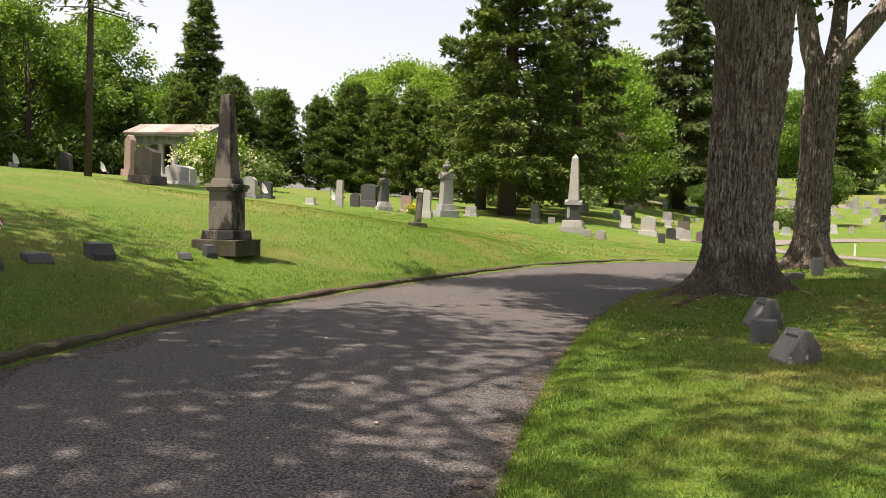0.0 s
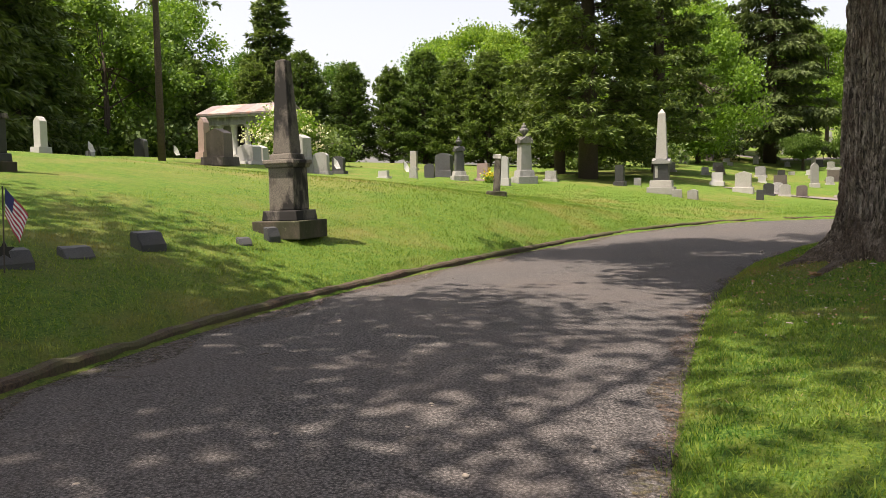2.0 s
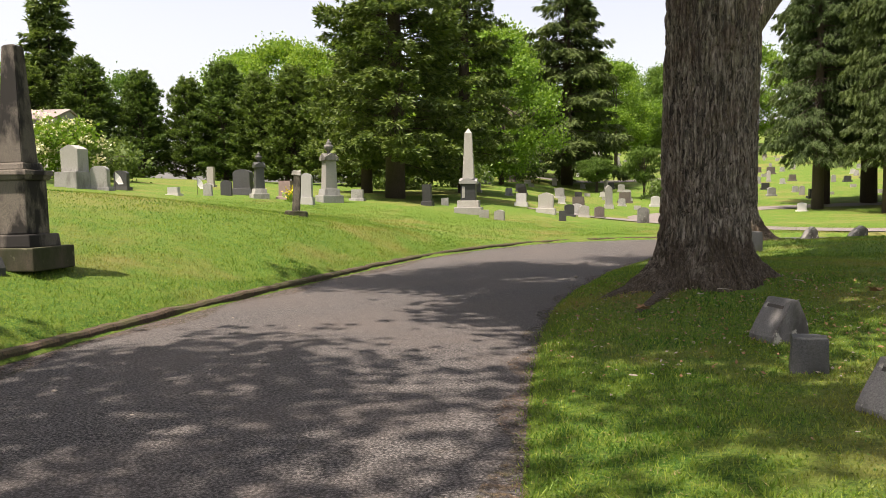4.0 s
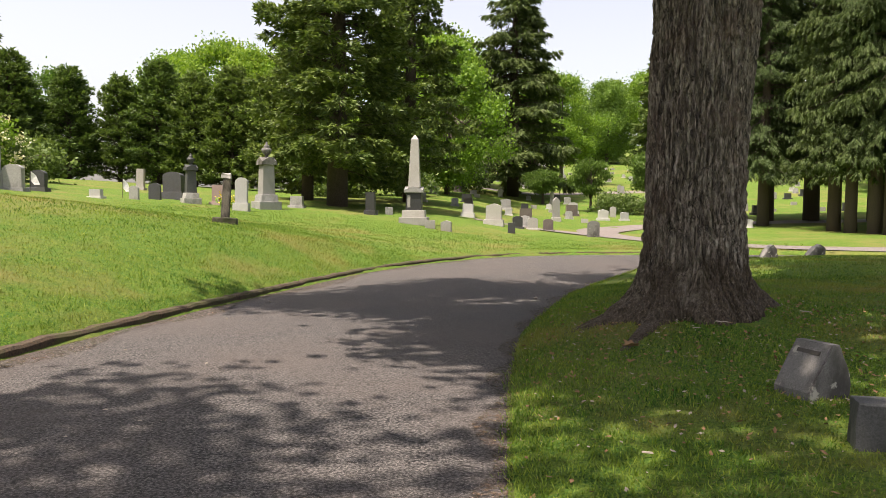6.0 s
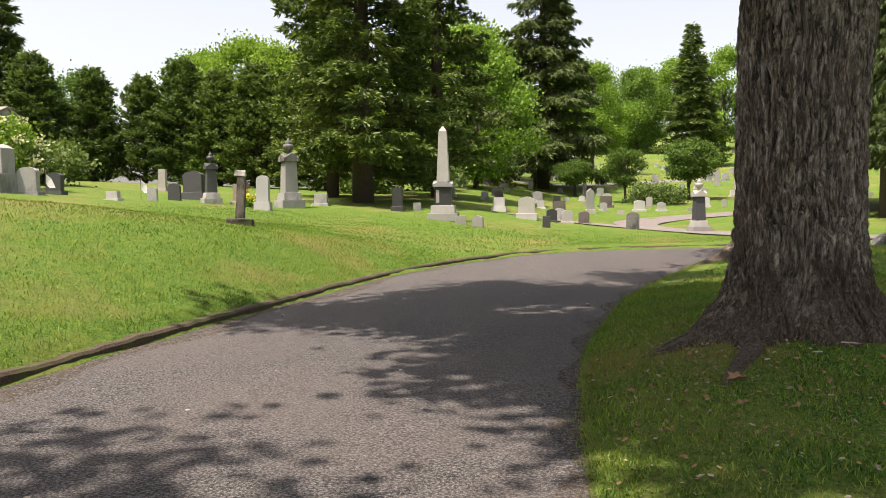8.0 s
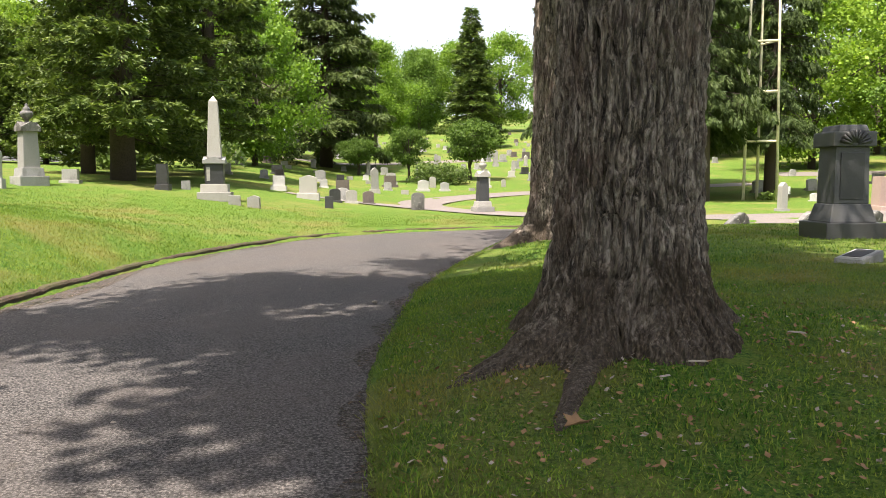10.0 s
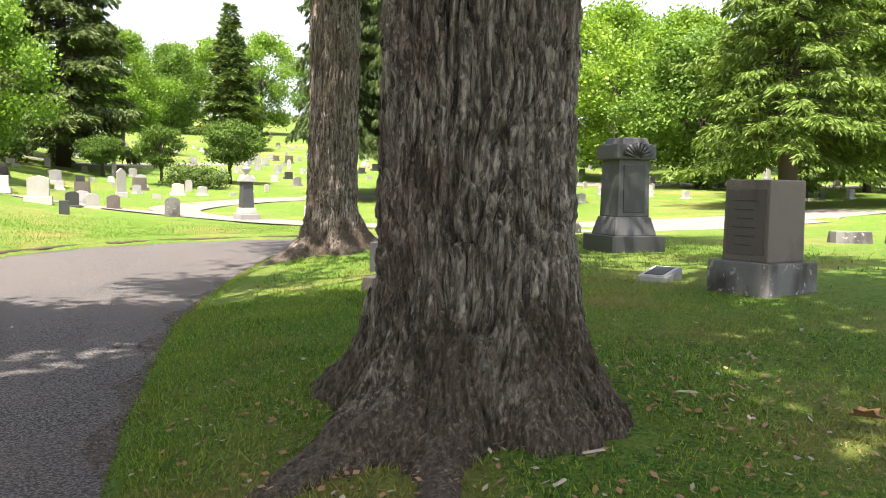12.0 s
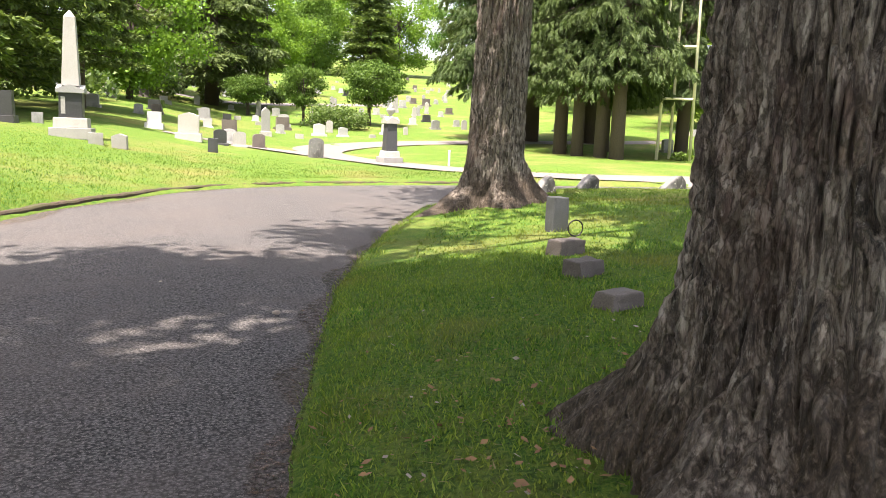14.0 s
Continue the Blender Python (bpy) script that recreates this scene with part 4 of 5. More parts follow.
# leaning post-like stone with a pale broken top
ob = thing("stone_post", at_ground(-5.5, 24.45, 12, 0.06, 0, 3.5), "leaning dark weathered stone post with pale broken top", "gravestone")
part("base", roughen(block((0, 0, 0), (0.62, 0.46, 0.17), (0.9, 0.9), 0.03), 0.03, 5, 2), M_MOSSY, ob)
part("post", roughen(block((0, 0, 0.14), (0.2, 0.16, 1.0), (0.95, 0.95), 0.015), 0.008, 6, 2), M_WEATHER, ob)
part("broken_top", roughen(block((-0.03, 0, 1.13), (0.27, 0.2, 0.12), (0.8, 0.8), 0.02), 0.03, 8, 2, 3), M_PALE, ob)

# dark monument with a shell-carved head
ob, z = monument("monument", 10.9, 22.1, "dark granite monument with shell-carved head and bronze panel", [("base", 1.1, 0.3, 1, M_CHAR), ("plinth", 0.88, 0.34, 0.8, M_SLATE), ("die", 0.66, 1.06, 0.95, M_SLATE)], None, -9)
part("panel", block((0, -0.325, 0.8), (0.44, 0.03, 0.86), bevel=0.01), M_CHAR, ob, "polished black panel")
bm = block((0, 0, z - 0.01), (0.8, 0.8, 0.28), (1.0, 1.0), 0.03)
box(bm, (0, 0, z + 0.26), (0.58, 0.7, 0.13), (0.85, 0.9), 0.03)
part("head", bm, M_SLATE, ob)
for k in range(9):
    a = radians(18 + 18 * k)
    bm = tube(bmesh.new(), [(0.06 * math.cos(a), -0.41, z + 0.02 + 0.05 * math.sin(a)), (0.29 * math.cos(a), -0.415, z + 0.02 + 0.27 * math.sin(a))], [0.018, 0.045], 6)
    part("shell_ray", bm, M_CHAR, ob, smooth=True)
# brown block monument
ob, z = monument("monument", 8.6, 16.85, "square brown granite block on a rough lichened base", [("base", 0.86, 0.34, 0.98, M_ROUGH), ("die", 0.63, 0.93, 0.97, M_BROWN)], None, 3)
for k in range(6):
    part("inscription", block((-0.328, 0.02 * (k % 2), 1.1 - k * 0.1), (0.006, 0.32 - 0.05 * (k % 3), 0.016), bevel=0), M_CARVED, ob)
part("tablet", block((-0.31, 0, 0.5), (0.03, 0.52, 0.74), bevel=0.01), M_BROWN, ob)
# slanted plaque
ob = thing("grave_marker", at_ground(8.42, 18.35, 25, 0.05), "low slanted granite marker with bronze plate", "grave marker")
part("block", slab_profile([(-0.28, -0.03), (0.28, -0.03), (0.28, 0.18), (-0.28, 0.08)], 0.4), M_GREY, ob)
for pname, size, lift, pmat in (("plate_border", (0.5, 0.34, 0.016), 0.124, M_WHITE), ("plate", (0.4, 0.25, 0.012), 0.136, M_BRONZE)):
    bm = block((0, 0, 0), size, bevel=0.003)
    bmesh.ops.transform(bm, matrix=pose(0, 0, lift, 0, -math.degrees(math.atan2(0.1, 0.56)), 0), verts=bm.verts)
    part(pname, bm, pmat, ob)
for x, y, w, mat in ((16.9, 21.8, 0.8, M_ROUGH), (17.9, 21.1, 0.85, M_SLATE), (18.6, 20.2, 0.95, M_SLATE)):
    ob = thing("grave_marker", at_ground(x, y, -30), "low flat-topped granite marker on the lawn", "grave marker", "row of low markers")
    part("block", block((0, 0, -0.03), (w, 0.5, 0.32), (0.95, 0.8), 0.02), mat, ob)


def tablet(name, x, y, w, h, d, mat, label, top="round", turn=0.0, base=None, lean=(0, 0), group="gravestones", category="gravestone"):
    ob = thing(name, at_ground(x, y, turn, 0.05, *lean), label, category, group)
    z = 0.0
    if base:
        part("base", block((0, 0, 0), (w * 1.3, d * 1.9, base + 0.05), (0.96, 0.93), 0.015), mat, ob)
        z = base + 0.045
    if top == "round":
        out = [(-w / 2, z), (w / 2, z), (w / 2, z + h * 0.8)] + [(w / 2 * math.cos(a), z + h * 0.8 + h * 0.2 * math.sin(a)) for a in np.linspace(0.3, math.pi - 0.3, 7)] + [(-w / 2, z + h * 0.8)]
    elif top == "peak":
        out = [(-w / 2, z), (w / 2, z), (w / 2, z + h * 0.84), (w * 0.2, z + h * 0.95), (0, z + h), (-w * 0.2, z + h * 0.95), (-w / 2, z + h * 0.84)]
    else:
        out = [(-w / 2, z), (w / 2, z), (w * 0.48, z + h), (-w * 0.48, z + h)]
    part("slab", slab_profile(out, d), mat, ob)
    return ob


# the row of low slant markers on the bank
for x, y, w, h, d in ((-5.36, 5.48, 0.44, 0.24, 0.3), (-5.54, 6.62, 0.4, 0.22, 0.28), (-5.68, 7.82, 0.37, 0.2, 0.26), (-5.76, 8.76, 0.35, 0.15, 0.24), (-5.8, 10.01, 0.36, 0.24, 0.28), (-5.5, 11.7, 0.2, 0.1, 0.16), (-8.45, 8.43, 0.24, 0.16, 0.18), (-5.5, 12.45, 0.22, 0.2, 0.16)):
    ob = thing("grave_marker", at_ground(x, y, 62 + 10 * math.sin(x * 9 + y), 0.06), "small dark grey slant-faced grave marker in the grass", "grave marker", "low markers on the bank")
    bm = slab_profile([(-d / 2, 0), (d / 2, 0), (d / 2, h + 0.06), (-d * 0.1, h + 0.04), (-d / 2, h * 0.55)], w)
    bmesh.ops.rotate(bm, verts=bm.verts, matrix=Matrix.Rotation(radians(90), 3, "Z"), cent=(0, 0, 0))
    part("block", roughen(bm, 0.008, 9, 1), M_SLATE, ob)
# flag with star holder
fx, fy = -5.5, 7.57
ob = thing("grave_flag", at_ground(fx, fy, 35, 0.05, 0, 2), "small striped flag on a stick with a dark star holder", "flag")
part("stick", tube(bmesh.new(), [(0, 0, -0.1), (0, 0, 0.95)], [0.008, 0.007], 8), M_POLE, ob)
bm = bmesh.new()
out = [(0.105 * (1 if k % 2 == 0 else 0.42) * math.sin(math.pi * k / 5), 0.105 * (1 if k % 2 == 0 else 0.42) * math.cos(math.pi * k / 5)) for k in range(10)]
vs = [bm.verts.new((x, 0.0, 0.3 + z)) for x, z in out]
f = bm.faces.new(vs)
ext = bmesh.ops.extrude_face_region(bm, geom=[f])
bmesh.ops.translate(bm, verts=[v for v in ext["geom"] if isinstance(v, bmesh.types.BMVert)], vec=(0, 0.02, 0))
part("star", bm, M_BRONZE, ob)


def cloth(u0, u1, v0, v1):
    """A piece of the drooping flag between fractions of its length u and height v."""
    bm = bmesh.new()
    n = 8
    rows = []
    for i in range(n + 1):
        u = u0 + (u1 - u0) * i / n
        row = []
        for v in (v0, v1):
            x = 0.02 + 0.22 * u * (0.55 + 0.45 * v)
            zz = 0.93 - 0.27 * u - (1 - v) * 0.29
            row.append((x, 0.03 * math.sin(u * 9 + v * 2) * u, zz))
        rows.append(row)
    for side in (0.0, 0.003):
        vv = [[bm.verts.new((x, y + side, z)) for x, y, z in r] for r in rows]
        for a, b in zip(vv, vv[1:]):
            bm.faces.new((a[0], b[0], b[1], a[1]))
    return bm


for k in range(13):
    v0, v1 = k / 13, (k + 1) / 13
    part("stripe", cloth(0.4 if k > 5 else 0.0, 1.0, v0, v1), M_FLAGR if k % 2 == 0 else M_FLAGW, ob, smooth=True)
part("canton", cloth(0.0, 0.4, 6 / 13, 1.0), M_FLAGB, ob, smooth=True)

# lawn by the road inside the bend: rough slant stones and small markers
for x, y, w, h, d, turn, label in ((3.36, 8.5, 0.34, 0.36, 0.25, 24, "rough grey granite slant stone with carved polished face"), (3.34, 11.0, 0.36, 0.4, 0.25, 22, "rough grey granite slant stone in the tree shade")):
    ob = thing("gravestone", at_ground(x, y, turn, 0.08), label, "gravestone", "slant stones by the road")
    prof = [(-d * 0.75, 0), (d * 0.75, 0), (d * 0.7, h * 0.6), (d * 0.3, h + 0.05), (d * 0.02, h + 0.05), (-d * 0.75, 0.12)]
    part("block", roughen(slab_profile(prof, w, 0.01), 0.009, 9, 2, int(y)), M_ROUGH, ob)
    n = Vector((-(h - 0.07), 0, d * 0.74)).normalized()
    slope = math.degrees(math.atan2(h - 0.07, d * 0.74))
    for k in range(3):
        bm = block((0, 0, 0), (0.03, w * (0.6 - 0.1 * k), 0.012), bevel=0)
        bmesh.ops.transform(bm, matrix=pose(-d * (0.12 + 0.15 * k), 0, h * (0.83 - 0.205 * k) + 0.045, 0, -slope, 0), verts=bm.verts)
        part("inscription", bm, M_CARVED, ob)
ob = thing("grave_marker", at_ground(3.22, 9.76, -14, 0.06), "small dark square grave marker with rough top", "grave marker")
part("block", roughen(block((0, 0, 0), (0.27, 0.24, 0.33), (0.94, 0.94), 0.01), 0.01, 9, 2), M_SLATE, ob)
for x, y, w, h, turn in ((4.95, 19.6, 0.38, 0.17, 15), (4.5, 18.35, 0.34, 0.17, 25), (4.12, 17.05, 0.34, 0.15, 18)):
    ob = thing("grave_marker", at_ground(x, y, turn, 0.05), "low weathered brown-grey grave marker in the grass", "grave marker", "markers between the maples")
    part("block", roughen(block((0, 0, 0), (w, 0.24, h + 0.05), (0.94, 0.85), 0.015), 0.022, 7, 2, int(y)), M_BROWN, ob)
ob = thing("grave_marker", at_ground(5.72, 21.45, 8, 0.05), "small upright grey stone with a dark inset", "grave marker", "markers between the maples")
part("block", roughen(block((0, 0, 0), (0.24, 0.2, 0.5), (0.97, 0.95), 0.012), 0.01, 8, 2), M_SLATE, ob)
ob = thing("flower_ring", at_ground(5.2, 19.9, 0, 0.04), "small round wire flower ring on a stake", "ornament")
ring = [(0.09 * math.cos(a), 0, 0.28 + 0.09 * math.sin(a)) for a in np.linspace(0, 6.283, 17)]
part("ring", tube(bmesh.new(), ring, [0.008] * 17, 6), M_BRONZE, ob)
part("stake", tube(bmesh.new(), [(0, 0, -0.1), (0, 0, 0.2)], [0.006, 0.006], 6), M_BRONZE, ob)
# leafy plant at the foot of the mast
plant = thing("hosta_plant", at_ground(26.3, 49.0), "low leafy plant with pale edged leaves below the mast", "plant")
prng = np.random.default_rng(8)
tagged(leaf_cloud("leaves", prng, [(0, 0, 0.22), (0.3, 0.05, 0.2), (-0.25, 0.1, 0.2)], 0.16, 220, 0.2, M_HEMLOCK, plant), kind="stuff")
# half-round stones along the lane
for x, y, w in ((11.4, 31.4, 0.62), (9.4, 29.8, 0.5), (14.6, 32.2, 0.85), (17.2, 32.4, 0.7), (19.6, 32.4, 0.8)):
    ob = thing("edge_stone", at_ground(x, y, 8, 0.05), "rough dark boulder lining the lane", "stone", "stones along the lane")
    part("block", roughen(slab_profile([(-w / 2, 0), (w / 2, 0), (w * 0.46, 0.3), (w * 0.22, 0.44), (-w * 0.05, 0.34), (-w * 0.4, 0.12)], 0.3, 0.02), 0.03, 5, 2, int(x)), M_ROUGH, ob)
# lattice mast with sign
mx, my = 25.95, 49.5
ob = thing("lattice_mast", at_ground(mx, my, 20, 0.1), "cream painted three-legged lattice mast", "mast")
legs = [(1.0 * math.cos(radians(a)), 1.0 * math.sin(radians(a))) for a in (165, 285, 45)]
for lx, ly in legs:
    part("leg", tube(bmesh.new(), [(lx, ly, 0), (lx * 0.75, ly * 0.75, 18)], [0.085, 0.06], 8), M_STEEL, ob, smooth=True)
for k in range(6):
    zz = 3.3 + 2.7 * k
    s = 1 - 0.25 * zz / 18
    for (ax, ay), (bx, by) in zip(legs, legs[1:] + legs[:1]):
        part("crossbar", tube(bmesh.new(), [(ax * s, ay * s, zz), (bx * s, by * s, zz)], [0.06, 0.06], 6), M_STEEL, ob)
ob = thing("sign_board", at_ground(26.6, 48.0, 10, 0.1), "small white sign board on two stakes", "sign")
part("board", block((0, 0, 0.45), (0.62, 0.03, 0.4), bevel=0.005), M_PAPER, ob)
for sx in (-0.24, 0.24):
    part("stake", block((sx, 0, 0), (0.04, 0.03, 0.6), bevel=0.003), M_POLE, ob)
ob = thing("marker_stake", at_ground(10.6, 41.0, 0, 0.1), "short white stake beside the lane", "stake")
part("stake", block((0, 0, 0), (0.07, 0.07, 0.65), bevel=0.01), M_PAPER, ob)
part("cap", block((0, 0, 0.645), (0.1, 0.1, 0.03), bevel=0.006), M_PAPER, ob)

# graves on the bank and beyond
STONES = [("monument", -18.8, 35.6, 0.85, 1.15, 0.7, M_GREY, "tall pale grey tapered granite monument", "peak", 0.7), ("gravestone", -24.6, 39.8, 1.1, 0.95, 0.75, M_WHITE, "square white stone with peaked top", "peak", 0.15),
          ("gravestone", -17.9, 36.0, 0.75, 0.95, 0.3, M_GREY, "grey granite slab with rounded top", "round", 0.1), ("gravestone", -18.0, 37.9, 0.62, 0.75, 0.3, M_SLATE, "dark grey slab with curved top", "round", 0.12),
          ("gravestone", -15.0, 36.9, 0.5, 0.3, 0.25, M_WHITE, "low white stone", "flat", 0.06), ("gravestone", -14.0, 38.2, 0.4, 0.65, 0.16, M_GREY, "small grey rounded slab", "round", 0),
          ("gravestone", -19.2, 50.5, 0.45, 1.1, 0.25, M_PALE, "slender pale stone", "flat", 0.1), ("gravestone", -13.7, 39.6, 0.52, 0.8, 0.18, M_SLATE, "dark rounded slab", "round", 0),
          ("monument", -13.8, 42.0, 0.85, 0.95, 0.7, M_SLATE, "broad dark granite monument with rounded top", "round", 0.32), ("gravestone", -11.15, 40.6, 0.6, 0.75, 0.4, M_PINK, "pinkish square stone", "flat", 0.12),
          ("gravestone", -9.15, 37.4, 0.5, 1.05, 0.22, M_WHITE, "white marble slab with rounded top", "round", 0.3), ("gravestone", -8.1, 42.5, 0.6, 0.45, 0.3, M_GREY, "low grey stone", "flat", 0.1),
          ("gravestone", -4.35, 41.0, 0.42, 0.8, 0.3, M_CHAR, "dark stone with pale draped top", "flat", 0.22), ("gravestone", -3.7, 42.4, 0.36, 0.4, 0.2, M_GREY, "small grey stone", "flat", 0),
          ("gravestone", -1.4, 37.4, 0.42, 0.36, 0.28, M_PALE, "small pale slanted stone", "flat", 0), ("gravestone", -0.72, 37.1, 0.42, 0.46, 0.28, M_PALE, "small pale stone with peaked top", "peak", 0),
          ("gravestone", -0.2, 49.0, 0.6, 0.5, 0.3, M_WHITE, "white stone on a wide base", "flat", 0.22), ("gravestone", 1.2, 45.0, 0.78, 0.8, 0.45, M_PALE, "pale pink rock-faced stone with peaked top", "peak", 0.28),
          ("gravestone", 1.95, 40.0, 0.33, 0.52, 0.2, M_SLATE, "small dark slab", "flat", 0), ("gravestone", 5.85, 42.95, 0.56, 0.8, 0.24, M_ROUGH, "white-streaked old slab with rounded top", "round", 0),
          ("monument", -23.84, 36.1, 1.0, 1.45, 0.9, M_BROWN, "rough brown block monument on a wide base", "peak", 0.4), ("gravestone", -24.9, 41.27, 0.85, 0.95, 0.5, M_WHITE, "white stone with peaked top beside a bush", "peak", 0.12),
          ("gravestone", -32.26, 39.94, 0.75, 1.15, 0.35, M_SLATE, "grey upright slab", "round", 0.0), ("gravestone", -30.89, 34.58, 0.45, 0.35, 0.25, M_WHITE, "low white stone", "flat", 0), ("gravestone", -20.18, 21.61, 0.3, 1.0, 0.3, M_WHITE, "slender white statue-like stone", "peak", 0.22),
          ("gravestone", -27.9, 21.0, 1.0, 0.45, 0.5, M_WHITE, "low white stone block", "flat", 0), ("monument", -31.0, 44.18, 0.5, 2.2, 0.5, M_PINK, "slender reddish granite shaft", "peak", 0.45),
          ("gravestone", 20.6, 31.0 + 8, 0.3, 1.1, 0.3, M_PALE, "slender small obelisk stone", "peak", 0.12), ("gravestone", 24.5, 41.0 - 3, 0.75, 1.2, 0.5, M_PINK, "pale pink tapered stone", "flat", 0.2),
          ("gravestone", 30.5, 36.0, 1.15, 0.9, 0.35, M_PINK, "salmon pink granite slab", "round", 0.12)]
for n, x, y, w, h, d, mat, label, top, base in STONES:
    tablet(n, x, y, w, h, d, mat, label + " on the lawn", top, 6 * math.sin(x * 3.1), base, (1.5 * math.sin(x * 7), 1.5 * math.cos(y * 5)), "gravestones", "gravestone")
for x, y in ((-27.15, 36.6), (-28.51, 32.05), (-14.6, 38.4), (-17.4, 36.3)):
    ob = thing("grave_flag", at_ground(x, y, 20, 0.05), "small white flag on a thin stick", "flag", "white grave flags")
    part("stick", tube(bmesh.new(), [(0, 0, -0.1), (0, 0, 0.9)], [0.012, 0.01], 6), M_POLE, ob)
    bm = bmesh.new()
    vs = [bm.verts.new(p) for p in ((0.01, 0, 0.88), (0.2, 0.03, 0.7), (0.34, 0.0, 0.35), (0.14, -0.03, 0.33), (0.01, 0, 0.5))]
    f = bm.faces.new(vs)
    ext = bmesh.ops.extrude_face_region(bm, geom=[f])
    bmesh.ops.translate(bm, verts=[v for v in ext["geom"] if isinstance(v, bmesh.types.BMVert)], vec=(0, 0.01, 0))
    part("cloth", bm, M_FLAGW, ob)

# mausoleum
hx, hy = -31.59, 50.52
ob = thing("mausoleum", at_ground(hx, hy, 1, 0.25), "classical granite mausoleum with columns and rust-stained stone roof", "mausoleum")
L, D = 6.2, 3.6
part("steps", box(block((0, 0, 0), (L + 0.5, D + 0.5, 0.35), bevel=0.03), (0, 0, 0.345), (L + 0.15, D + 0.15, 0.2), bevel=0.03), M_GREY, ob)
part("cella", block((0, 0.35, 0.5), (L - 1.6, D - 1.3, 2.25), bevel=0.02), M_GREY, ob)
for k in range(6):
    px = -L / 2 + 0.35 + k * (L - 0.7) / 5
    for py in (-D / 2 + 0.3, D / 2 - 0.3):
        col = part("column", turned([(0.0, 0.53), (0.27, 0.53), (0.27, 0.62), (0.22, 0.66), (0.21, 1.4), (0.185, 2.5), (0.25, 2.58), (0.28, 2.66), (0.0, 2.66)], 18, (px, py)), M_WHITE, ob, smooth=True)
for px in (-L / 2 + 0.35, L / 2 - 0.35):
    for py in (-0.45, 0.45):
        part("column", turned([(0.0, 0.53), (0.27, 0.53), (0.27, 0.62), (0.22, 0.66), (0.21, 1.4), (0.185, 2.5), (0.25, 2.58), (0.28, 2.66), (0.0, 2.66)], 18, (px, py)), M_WHITE, ob, smooth=True)
part("architrave", box(block((0, 0, 2.65), (L - 0.1, D - 0.1, 0.28), bevel=0.02), (0, 0, 2.925), (L - 0.2, D - 0.2, 0.26), bevel=0.01), M_GREY, ob)
part("cornice", block((0, 0, 3.18), (L + 0.3, D + 0.3, 0.16), bevel=0.03), M_GREY, ob)
for k in range(11):
    part("triglyph", block((-L / 2 + 0.3 + k * (L - 0.6) / 10, -D / 2 + 0.085, 2.93), (0.16, 0.04, 0.25), bevel=0.005), M_GREY, ob)
for y0, y1, z0, z1 in ((-D / 2 - 0.2, 0, 3.34, 4.1), (D / 2 + 0.2, 0, 3.34, 4.1)):
    n = 7
    for k in range(n):
        bm = bmesh.new()
        xa, xb = -L / 2 - 0.2 + k * (L + 0.4) / n + 0.008, -L / 2 - 0.2 + (k + 1) * (L + 0.4) / n - 0.008
        vs = [bm.verts.new(p) for p in ((xa, y0, z0), (xb, y0, z0), (xb, y1, z1), (xa, y1, z1))]
        us = [bm.verts.new((v.co.x, v.co.y, v.co.z + 0.12)) for v in vs]
        bm.faces.new(vs)
        bm.faces.new(us)
        for i in range(4):
            bm.faces.new((vs[i], vs[(i + 1) % 4], us[(i + 1) % 4], us[i]))
        part("roof_slab", bm, M_ROOF, ob)
for xe in (-L / 2 - 0.05, L / 2 + 0.05):
    bm = bmesh.new()
    tri = [(-D / 2 - 0.1, 3.335), (D / 2 + 0.1, 3.335), (0, 4.06)]
    a = [bm.verts.new((xe - 0.06, y, z)) for y, z in tri]
    b = [bm.verts.new((xe + 0.06, y, z)) for y, z in tri]
    bm.faces.new(a)
    bm.faces.new(b)
    for i in range(3):
        bm.faces.new((a[i], a[(i + 1) % 3], b[(i + 1) % 3], b[i]))
    part("gable", bm, M_GREY, ob)
part("door", block((0, -0.97, 0.55), (1.1, 0.06, 2.0), bevel=0.01), M_BRONZE, ob)

# small columned memorial under the spruces
ob = thing("columned_memorial", at_ground(-26.5, 21.7, 12, 0.2), "white columned memorial with heavy lintel on a base", "memorial")
part("base", box(block((0, 0, 0), (3.0, 1.9, 0.6), bevel=0.02), (0, 0, 0.595), (2.5, 1.5, 0.25), bevel=0.02), M_PALE, ob)
for px, py in ((-0.95, -0.5), (-0.95, 0.45), (0.95, -0.5), (0.95, 0.45)):
    part("column", turned([(0, 0.84), (0.2, 0.84), (0.2, 0.92), (0.16, 0.96), (0.145, 2.6), (0.2, 2.68), (0.2, 2.76), (0, 2.76)], 16, (px, py)), M_WHITE, ob, smooth=True)
part("lintel", box(block((0, 0, 2.755), (2.4, 1.4, 0.34), bevel=0.02), (0.15, 0, 3.09), (1.9, 1.1, 0.32), bevel=0.02), M_PALE, ob)

ob.scale = (0.6, 0.6, 0.88)

# flowering bush by the mausoleum and a low conifer shrub
bush = broadleaf("flowering_bush", "white-flowering bush beside the mausoleum", 3.1, 1.9, 41, M_WOOD, 3800, 0.2, 0.05, "bushes", 0.07, 40, 1.2)
put(bush, -24.89, 44.17, 1.0, 0, True)
brng = np.random.default_rng(5)
leaf_cloud("blossom", brng, brng.normal(0, 1, (60, 3)) * np.array([1.1, 1.1, 0.75]) + np.array([0, 0, 1.9]), 0.22, 1500, 0.16, M_BLOSSOM, bush)
shrub = broadleaf("juniper_shrub", "low spreading juniper shrub", 2.0, 1.9, 42, M_CEDAR, 2400, 0.22, 0.02, "bushes", 0.06, 34, 1.2)
put(shrub, -23.97, 46.7, 1.0, 0, True)
